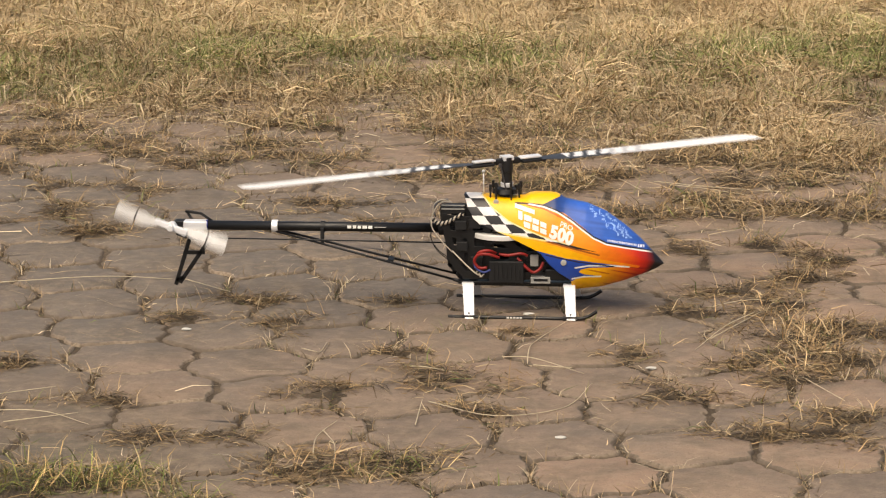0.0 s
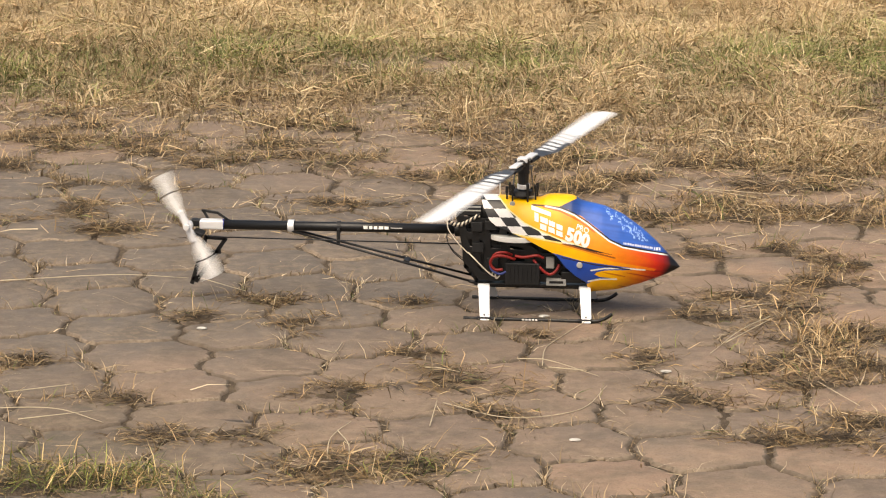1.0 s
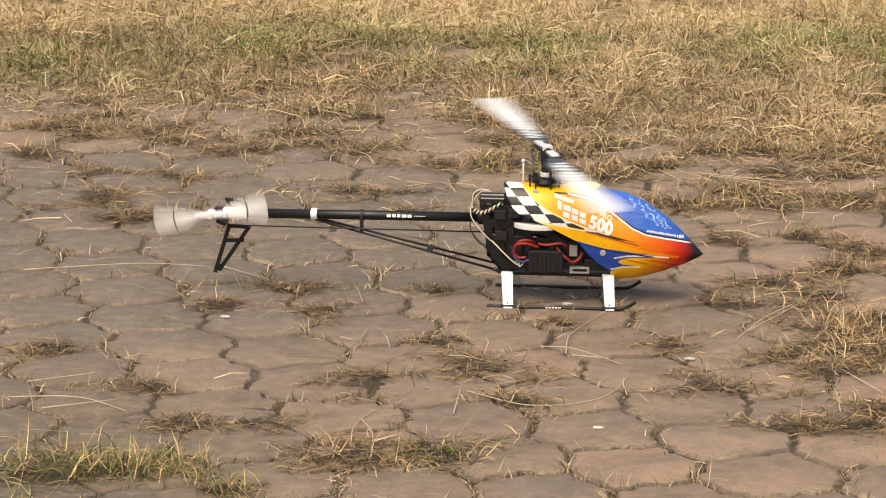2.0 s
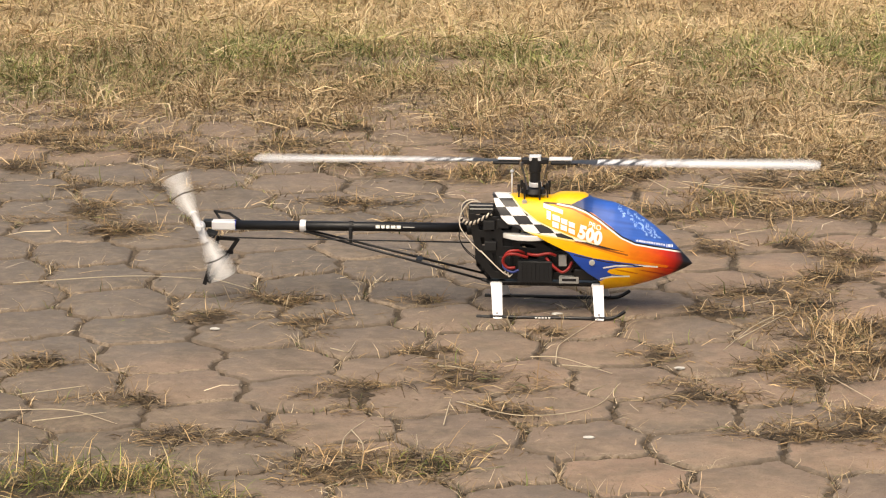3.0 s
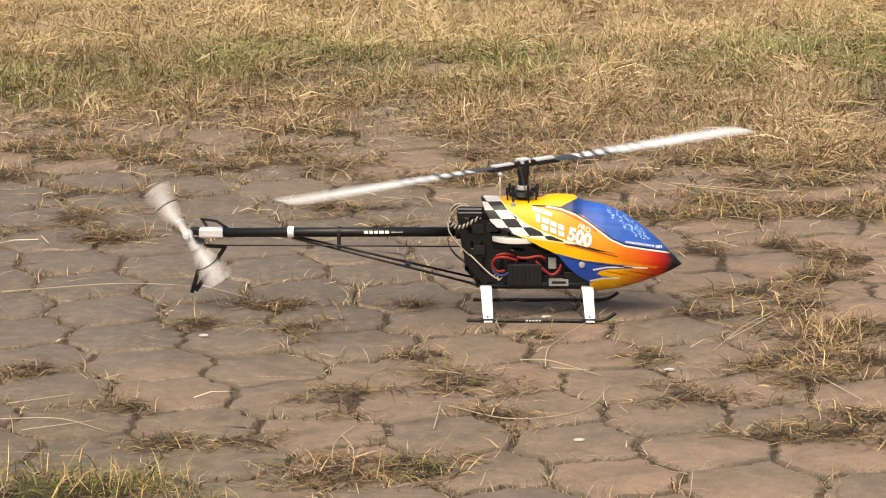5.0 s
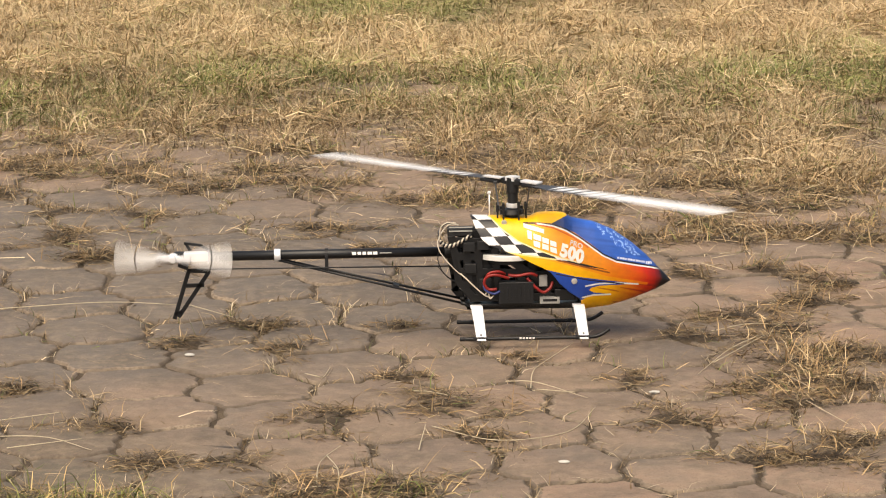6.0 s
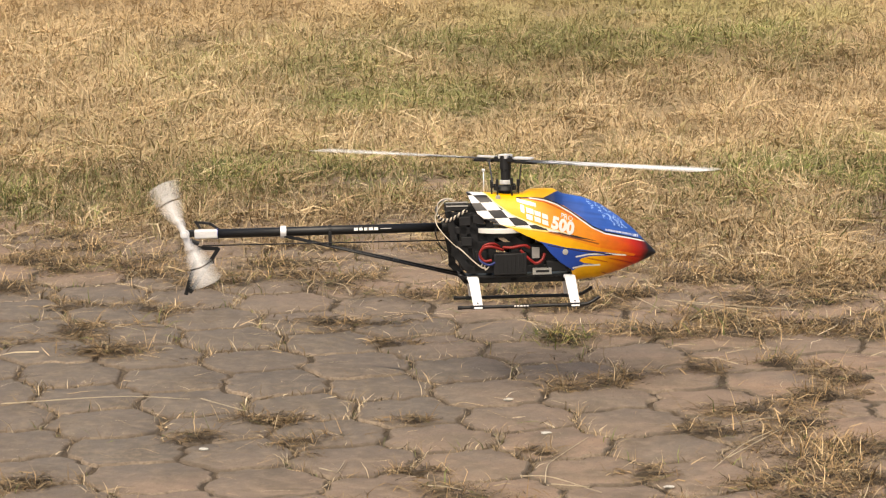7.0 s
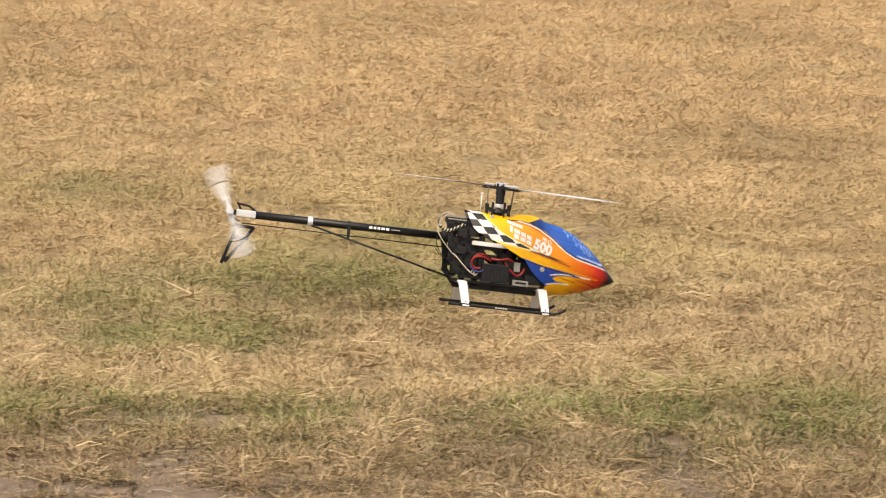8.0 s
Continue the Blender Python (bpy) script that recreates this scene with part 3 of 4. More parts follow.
def livery(u, v, x, y, z):
    """The canopy's paint by side drawing: u, v in thirds of a millimetre from the drawing's corner."""
    def c(r, g, b):
        return np.array(srgb(r, g, b)[:3])
    n = len(u)
    streak = np.array([noise.noise(Vector((a * 0.004, (b - a * 0.16) * 0.07, 1.0))) for a, b in zip(u, v)])
    k = np.interp(u + 26 * streak, [60, 230, 430, 600, 690, 740], [0, 1, 2, 3, 4, 5])
    stops = np.array([c(252, 188, 10), c(246, 160, 30), c(244, 146, 16), c(232, 96, 10), c(206, 38, 12), c(150, 16, 8)])
    i = np.clip(k.astype(int), 0, 4)
    col = stops[i] + (stops[i + 1] - stops[i]) * (k - i)[:, None]
    low = v > np.interp(u, [150, 350, 560, 690], [345, 405, 450, 462])
    flame = np.clip((u + 40 * streak - 470) / 230, 0, 1)[:, None]
    col[low] = (c(252, 184, 12) * (1 - flame) ** 1.5 + c(206, 40, 10) * (1 - (1 - flame) ** 1.5))[low]
    dark = low & (streak > 0.22) & (u > 400)
    col[dark] = col[dark] * np.array([0.62, 0.42, 0.5])
    upper = v < np.interp(u, [-400, -100, 40, 110, 190], [60, 100, 118, 122, 130])
    col[upper & (u < 280)] = c(252, 190, 8)
    col[near_line([(40, 118), (110, 122), (190, 132)], u, v, 5)] = c(60, 30, 20)
    col[near_line([(100, 128), (190, 150), (290, 200), (370, 258)], u, v, 4)] = c(222, 92, 16)
    # lower yellow band with its dark spears
    band = inside([(40, 300), (150, 322), (300, 362), (470, 415), (700, 452), (690, 462), (560, 452), (370, 428), (190, 388), (100, 350)], u, v)
    col[band] = (c(250, 186, 6) + (c(236, 110, 10) - c(250, 186, 6)) * np.clip((u - 300) / 400, 0, 1)[:, None])[band]
    col[inside([(155, 309), (230, 313), (330, 343), (470, 380), (330, 358), (230, 334)], u, v)] = c(26, 16, 14)
    col[near_line([(200, 322), (330, 358), (480, 396)], u, v, 4)] = c(150, 78, 14)
    # blue flank and its flames
    blue = inside([(150, 372), (300, 412), (450, 434), (640, 456), (430, 462), (385, 472), (372, 484), (400, 497), (490, 507), (370, 514), (345, 530), (300, 545), (200, 470)], u, v)
    col[blue] = c(24, 72, 168)
    col[near_line([(355, 463), (420, 452), (520, 450), (640, 458)], u, v, 4)] = c(240, 236, 222)
    col[near_line([(340, 521), (400, 509), (490, 508)], u, v, 4)] = c(240, 236, 222)
    col[near_line([(200, 396), (370, 432), (560, 456)], u, v, 3)] = c(40, 24, 22)
    # windscreen
    glass = inside([(180, 128), (275, 82), (280, -200), (800, -200), (800, 372), (760, 374), (700, 360), (600, 344), (520, 326), (450, 293), (380, 236), (300, 176), (230, 142)], u, v)
    shade = (np.clip((u - 180) / 190, 0.10, 1) * np.clip(1.12 + 0.30 * streak - 0.20 * np.clip((u - 560) / 200, 0, 1), 0.6, 1.25))[:, None]
    col[glass] = (c(42, 90, 178) * shade)[glass]
    col[near_line([(190, 131), (260, 160), (330, 205), (390, 252), (450, 298), (520, 331), (620, 348), (760, 372)], u, v, 4.5)] = c(24, 18, 26)
    col[near_line([(110, 124), (190, 140), (260, 168), (330, 213), (390, 261), (450, 307), (520, 339), (620, 357), (795, 382)], u, v, 4.0)] = c(246, 242, 236)
    # rows of small unreadable script on the windscreen, and the strip at its foot
    for r, (a, b, h) in enumerate(((432, 128, 70), (478, 150, 105), (522, 172, 120), (566, 205, 100), (612, 245, 60))):
        s = (v - b) / 12.0
        row = (np.abs(u - (a + 0.55 * (v - b) + 5 * np.sin(s * 2.1 + r))) < 9) & (s > 0) & (v < b + h)
        row &= np.array([noise.cell(Vector((p * 1.9, q * 0.22, r))) for p, q in zip(s, u)]) > 0.05
        col[row & glass] = c(150, 184, 236)
    strip = glass & (np.abs(v - (318 + (u - 530) * 0.155)) < 5.5) & (u > 525) & (u < 680) & (((u / 9.0) % 1) < 0.72)
    col[strip] = c(226, 230, 240)
    col[glass & (np.abs(v - 345) < 8) & (u > 688) & (u < 722) & (((u / 17.0) % 1) < 0.8)] = c(226, 230, 240)
    # nose tip
    tip = np.clip((u - np.interp(v, [300, 370, 430, 500], [740, 728, 742, 700])) / 40, 0, 1)[:, None]
    col = col * (1 - tip) + c(18, 12, 14) * tip
    # chequered tail end
    p = u + 240 - 0.78 * (v - 45)
    check = inside([(-300, -60), (-140, -60), (-140, 72), (-90, 140), (0, 215), (80, 255), (180, 295), (310, 337), (180, 316), (80, 298), (10, 284), (-70, 272), (-150, 240), (-200, 210), (-300, 80)], u, v)
    dark = ((np.floor(p / 76.0) + np.floor((v - 45) / 47.0)) % 2) > 0
    col[check] = np.where(dark[:, None], c(22, 20, 22), c(238, 234, 230))[check]
    col[near_line([(-140, 72), (-90, 140), (0, 215), (80, 255), (180, 297), (320, 340)], u, v, 3.5)] = c(244, 226, 170)
    col[near_line([(-150, 240), (-70, 272), (10, 286), (100, 302), (200, 320)], u, v, 4)] = c(246, 222, 140)
    return col


def canopy_surface(nx=580, na=500):
    """The shell: rounded sections from the open tail end to the pointed nose."""
    x = np.linspace(-0.068, 0.2755, nx)
    top = np.interp(x, [-0.068, -0.03, 0.01, 0.034, 0.046, 0.060, 0.078, 0.091, 0.105, 0.143, 0.1755, 0.208, 0.2336, 0.253, 0.268, 0.2755],
                    [0.2050, 0.2035, 0.2010, 0.2015, 0.2072, 0.2085, 0.2083, 0.2070, 0.1985, 0.1905, 0.1765, 0.1535, 0.1310, 0.1105, 0.0950, 0.0855])
    bot = np.interp(x, [-0.068, 0.10, 0.12, 0.17, 0.208, 0.247, 0.265, 0.2755], [0.030, 0.037, 0.039, 0.045, 0.056, 0.0705, 0.079, 0.0855])
    wide = np.interp(x, [-0.068, -0.02, 0.06, 0.12, 0.17, 0.22, 0.25, 0.268, 0.2755], [0.043, 0.049, 0.053, 0.053, 0.046, 0.031, 0.018, 0.008, 0.0])
    ker = np.hanning(17) / np.hanning(17).sum()
    top, bot, wide = (np.r_[a[:8], np.convolve(a, ker, "valid"), a[-8:]] for a in (top, bot, wide))
    a = np.linspace(0, 2 * np.pi, na, endpoint=False)
    a = a + 0.42 * np.sin(a)
    X = np.repeat(x[:, None], na, 1)
    zc, hz = (0.5 * (top + bot))[:, None], (0.5 * (top - bot))[:, None]
    sn, cs = np.sin(a)[None], np.cos(a)[None]
    # narrower over the crest, fullest below the middle
    front = np.clip((X - 0.0) / 0.12, 0, 1)
    lean = 1.0 - (0.10 + 0.20 * front) * np.clip(sn, 0, 1) ** 1.5
    Y = wide[:, None] * np.sign(cs) * np.abs(cs) ** (0.60 + 0.25 * front) * lean
    Z = zc + hz * np.sign(sn) * np.abs(sn) ** 0.92
    return X, Y, Z


SHELL_EDGE = [(818, 340), (822, 345), (828, 367), (838, 387), (850, 398), (877, 409), (903, 420), (925, 432), (947, 443), (957, 449), (972, 468),
              (990, 484), (1010, 496), (1015, 512), (1016, 560), (1300, 560), (1300, 200), (818, 200)]


def canopy():
    X, Y, Z = canopy_surface()
    nx, na = X.shape
    u, v = drawn(X.ravel(), -np.abs(Y.ravel()), Z.ravel())
    d_u, d_v = (u - 900) * 3, (v - 320) * 3
    col = livery(d_u, d_v, X.ravel(), Y.ravel(), Z.ravel())
    idx = np.arange(nx * na).reshape(nx, na)
    nxt = np.roll(idx, -1, 1)
    f = np.stack([idx[:-1], nxt[:-1], nxt[1:], idx[1:]], -1).reshape(-1, 4)
    keep = inside(SHELL_EDGE, u[f].mean(1), v[f].mean(1))
    me = grid_mesh("canopy", np.stack([X, Y, Z], -1).reshape(-1, 3), f[keep], PAINTED, col)
    shell = new("canopy", me)
    shell.parent = HELICOPTER
    solid = shell.modifiers.new("thickness", "SOLIDIFY")
    solid.thickness, solid.offset = 0.0008, -1
    tagged(shell, "glossy yellow, orange and blue painted canopy with chequered tail")
    flank = (Y.ravel() < 0) & (Z.ravel() > 0.06)
    table = np.c_[d_u[flank], d_v[flank]], np.c_[X.ravel(), Y.ravel(), Z.ravel()][flank]

    def onto(pu, pv, mirror=False):
        q = np.argsort((table[0][:, 0] - pu) ** 2 + (table[0][:, 1] - pv) ** 2)[:3]
        p = Vector(table[1][q].mean(0))
        p.y -= 0.0010
        p.z += 0.0004
        return Vector((p.x, -p.y, p.z)) if mirror else p
    return shell, onto


CANOPY, onto_canopy = canopy()


def lettering(text, name, u, v, height, slope, shear, material, bold=0.02):
    """Built-in font, laid on the canopy along a sloping line."""
    cu = bpy.data.curves.new(name, "FONT")
    cu.body, cu.size, cu.offset, cu.shear, cu.space_character = text, 1.0, bold, shear, 1.05
    tmp = new(name, cu)
    me = bpy.data.meshes.new_from_object(tmp.evaluated_get(bpy.context.evaluated_depsgraph_get()))
    bpy.data.objects.remove(tmp)
    bm = bmesh.new()
    bm.from_mesh(me)
    for vert in bm.verts:
        a, b = vert.co.x * height * 1.3, vert.co.y * height * 1.55
        vert.co = onto_canopy(u + a * math.cos(slope) + b * math.sin(slope) * 0.3, v + a * math.sin(slope) - b * math.cos(slope))
    part(name, bm, material, CANOPY)


DECAL = plain("white_decal", (0.86, 0.85, 0.80, 1), 0.4, 0.0, 0.04, 40)
lettering("500", "number", 216, 298, 64, radians(20), 0.12, DECAL, 0.055)
lettering("PRO", "word", 272, 242, 28, radians(22), 0.12, DECAL, 0.01)


def block_letters():
    """The model's name as plain slanted blocks."""
    for k, (u, v, w, h) in enumerate(((88, 150, 104, 24), (64, 184, 22, 46), (104, 200, 40, 30), (100, 236, 34, 30), (146, 218, 34, 28), (144, 252, 34, 28), (186, 236, 32, 28), (186, 270, 34, 26))):
        bm = bmesh.new()
        g = [[bm.verts.new(onto_canopy(u + (i / 4 - 0.5) * w, v + (j / 4 - 0.5) * h + (i / 4 - 0.5) * w * 0.36)) for i in range(5)] for j in range(5)]
        for j in range(4):
            for i in range(4):
                bm.faces.new((g[j][i], g[j + 1][i], g[j + 1][i + 1], g[j][i + 1]))
        part("logo_block", bm, DECAL, CANOPY)


block_letters()
for mirror in (False, True):
    for u, v, r in ((293, 436, 0.0052), (-68 + 3, 110 + 3, 0.0045)):
        bm = bmesh.new()
        at = onto_canopy(u, v, mirror)
        cyl(bm, r, 0.003, Matrix.Translation(at) @ pose(0, 0, 0, 90), 20, bevel=0.0008)
        part("grommet", bm, PAPER, CANOPY, smooth=True)


def plate(name, outline, y, thick, material, label="", holes=(), hole_material=None):
    """A flat upright plate cut to a drawn outline; lightening holes are recessed pockets of their own edge."""
    bm = bmesh.new()
    loop = [side(u, v, y) for u, v in outline]
    a = [bm.verts.new(p + Vector((0, -thick / 2, 0))) for p in loop]
    b = [bm.verts.new(p + Vector((0, thick / 2, 0))) for p in loop]
    bm.faces.new(a), bm.faces.new(b[::-1])
    for k in range(len(a)):
        m = (k + 1) % len(a)
        bm.faces.new((a[m], a[k], b[k], b[m]))
    bmesh.ops.recalc_face_normals(bm, faces=bm.faces)
    return part(name, bm, material, HELICOPTER, label)


def bar_frame(bars, y, thick, width):
    """Flat bars joined into one open frame."""
    bm = bmesh.new()
    for (u0, v0), (u1, v1) in bars:
        a, b = side(u0, v0, y), side(u1, v1, y)
        d = b - a
        box(bm, (d.length + width * 0.7, thick, width), Matrix.Translation((a + b) / 2) @ Matrix.Rotation(-math.atan2(d.z, d.x), 4, "Y"), 0.0007)
    return bm


def frames():
    for y in (-0.026, 0.026):
        # each side frame is cut away into upright and lengthwise members
        bars = [((786, 388), (796, 440)), ((796, 440), (797, 462)), ((797, 462), (822, 492)), ((822, 493), (1004, 496)), ((800, 420), (880, 424)),
                ((796, 446), (905, 452)), ((830, 400), (838, 492)), ((862, 412), (868, 490)), ((905, 440), (912, 494)), ((788, 392), (834, 396)),
                ((950, 470), (955, 494)), ((880, 424), (960, 478)), ((812, 404), (816, 470))]
        part("frame_side", bar_frame([((a, b - 6 if y < 0 else b + 6), (c, d - 6 if y < 0 else d + 6)) for (a, b), (c, d) in bars], y, 0.0022, 0.013),
             CARBON, HELICOPTER, "black carbon side frame")
    bm = bmesh.new()
    box(bm, (0.196, 0.050, 0.005), Matrix.Translation((0.02, 0, 0.052)), 0.001)
    part("base_plate", bm, CARBON, HELICOPTER)
    bm = bmesh.new()
    box(bm, (0.062, 0.040, 0.080), Matrix.Translation((-0.050, 0, 0.105)), 0.002)
    part("gear_case", bm, BLACK, HELICOPTER)
    bm = bmesh.new()
    box(bm, (0.064, 0.036, 0.034), Matrix.Translation((-0.058, 0, 0.166)), 0.003)
    part("servo_block", bm, BLACK, HELICOPTER)
    for x, z in ((-0.072, 0.155), (-0.048, 0.158), (-0.07, 0.118), (-0.045, 0.092)):
        bm = bmesh.new()
        box(bm, (0.020, 0.010, 0.016), Matrix.Translation((x, -0.030, z)), 0.001)
        part("servo", bm, BLACK, HELICOPTER)
    bm = bmesh.new()
    cyl(bm, 0.021, 0.040, Matrix.Translation((0.035, 0, 0.115)), 28, bevel=0.002)
    part("motor", bm, BLACK, HELICOPTER, smooth=False)
    # speed controller and battery pack
    bm = bmesh.new()
    box(bm, (0.060, 0.020, 0.039), Matrix.Translation(side(897, 480, -0.036)), 0.002)
    part("speed_controller", bm, BLACK, HELICOPTER, "black finned speed controller")
    for k in range(7):
        bm = bmesh.new()
        box(bm, (0.0022, 0.002, 0.032), Matrix.Translation(side(874 + 7.6 * k, 480, -0.047)), 0.0004)
        part("cooling_fin", bm, BLACK, bpy.data.objects["speed_controller"])
    bm = bmesh.new()
    box(bm, (0.115, 0.044, 0.040), Matrix.Translation((0.066, 0, 0.090)), 0.004)
    part("battery", bm, BLACK, HELICOPTER)
    bm = bmesh.new()
    box(bm, (0.034, 0.012, 0.012), Matrix.Translation(side(957, 495, -0.030)), 0.001)
    part("servo_label", bm, PAPER, HELICOPTER, "grey metal connector block")
    bm = bmesh.new()
    box(bm, (0.024, 0.001, 0.004), Matrix.Translation(side(957, 496, -0.0365)), 0)
    part("connector_slot", bm, BLACK, HELICOPTER)
    bm = bmesh.new()
    box(bm, (0.036, 0.010, 0.020), Matrix.Translation(side(984, 486, -0.030)), 0.002)
    part("battery_tray", bm, CARBON, HELICOPTER)
    bm = bmesh.new()
    box(bm, (0.014, 0.006, 0.020), Matrix.Translation(side(946, 461, -0.030)), 0.001)
    part("capacitor", bm, PAPER, HELICOPTER)
    # main gear: toothed nylon wheel under the frame's shelf
    bm = bmesh.new()
    cyl(bm, 0.052, 0.009, Matrix.Translation((-0.004, 0, 0.1365)), 72, bevel=0.0012)
    for v in bm.verts:
        r = math.hypot(v.co.x + 0.004, v.co.y)
        if r > 0.051:
            a = math.atan2(v.co.y, v.co.x + 0.004)
            s = 1 + 0.012 * math.sin(36 * a)
            v.co.x, v.co.y = -0.004 + (v.co.x + 0.004) * s, v.co.y * s
    part("main_gear", bm, NYLON, HELICOPTER, "off-white nylon main gear")
    bm = bmesh.new()
    cyl(bm, 0.040, 0.006, Matrix.Translation((-0.004, 0, 0.127)), 48)
    part("tail_drive_gear", bm, BLACK, HELICOPTER)
    # receiver on the rear shelf
    bm = bmesh.new()
    box(bm, (0.043, 0.030, 0.013), Matrix.Translation(side(802, 369, -0.012)), 0.0015)
    part("receiver", bm, BLACK, HELICOPTER)
    for dv in (-5.5, 1.0):
        bm = bmesh.new()
        box(bm, (0.040, 0.001, 0.0022), Matrix.Translation(side(802, 369 + dv, -0.0275)), 0)
        part("receiver_strip", bm, PAPER, bpy.data.objects["receiver"])


frames()


def wire(name, pts, r, material, label=""):
    bm = bmesh.new()
    tube(bm, curve_points([side(u, v, y) for u, v, y in pts], 7), r, 8)
    part(name, bm, material, HELICOPTER, label, True)


def wiring():
    wire("power_wire", [(884, 456, -0.044), (862, 450, -0.052), (846, 452, -0.050), (840, 463, -0.047), (848, 474, -0.046), (862, 474, -0.047)], 0.0026, RED, "red silicone power wire")
    wire("power_wire", [(884, 450, -0.040), (900, 452, -0.045), (922, 449, -0.044), (934, 453, -0.040)], 0.0026, RED)
    wire("power_wire", [(916, 456, -0.040), (930, 472, -0.043), (944, 482, -0.042), (956, 476, -0.040), (962, 464, -0.036)], 0.0026, RED)
    wire("power_wire", [(878, 448, -0.036), (866, 444, -0.046), (850, 446, -0.048), (842, 456, -0.044)], 0.0024, RED)
    wire("motor_wire", [(840, 462, -0.040), (842, 474, -0.045), (856, 482, -0.046), (868, 478, -0.046)], 0.0022, BLUEWIRE)
    wire("signal_wire", [(800, 444, -0.030), (812, 456, -0.036), (828, 472, -0.038), (842, 484, -0.040), (852, 488, -0.041)], 0.0013, CREAM, "cream signal wire")
    wire("signal_wire", [(842, 484, -0.040), (848, 476, -0.042), (850, 490, -0.043), (857, 485, -0.043)], 0.0013, CREAM)
    wire("signal_wire", [(762, 386, -0.015), (764, 402, -0.024), (774, 418, -0.028), (786, 432, -0.030), (800, 446, -0.030)], 0.0010, CREAM)
    wire("signal_wire", [(796, 355, -0.012), (780, 354, -0.016), (768, 362, -0.018), (766, 378, -0.018), (762, 386, -0.018)], 0.0011, CREAM)
    wire("signal_wire", [(800, 358, -0.012), (784, 357, -0.015), (773, 366, -0.016), (764, 380, -0.018)], 0.0011, CREAM)
    wire("signal_wire", [(792, 352, 0.006), (776, 356, 0.004), (766, 370, 0.002), (770, 384, 0.0)], 0.0014, STEEL)
    wire("aerial_wire", [(764, 430, -0.004), (776, 444, -0.006), (792, 456, -0.010)], 0.0008, BLACK)
    wire("aerial_wire", [(765, 398, -0.020), (762, 420, -0.022), (772, 442, -0.022), (790, 458, -0.020)], 0.0009, BLACK)
    # twisted servo lead
    for k, m in enumerate((CREAM, BLACK)):
        path = curve_points([side(u, v, -0.028) for u, v in ((766, 388), (776, 395), (790, 394), (804, 387), (820, 378))], 16)
        pts = [p + 0.0022 * Vector((0, math.sin(i * 0.75 + math.pi * k), math.cos(i * 0.75 + math.pi * k))) for i, p in enumerate(path)]
        bm = bmesh.new()
        tube(bm, pts, 0.0019, 8)
        part("twisted_lead", bm, m, HELICOPTER, smooth=True)


wiring()


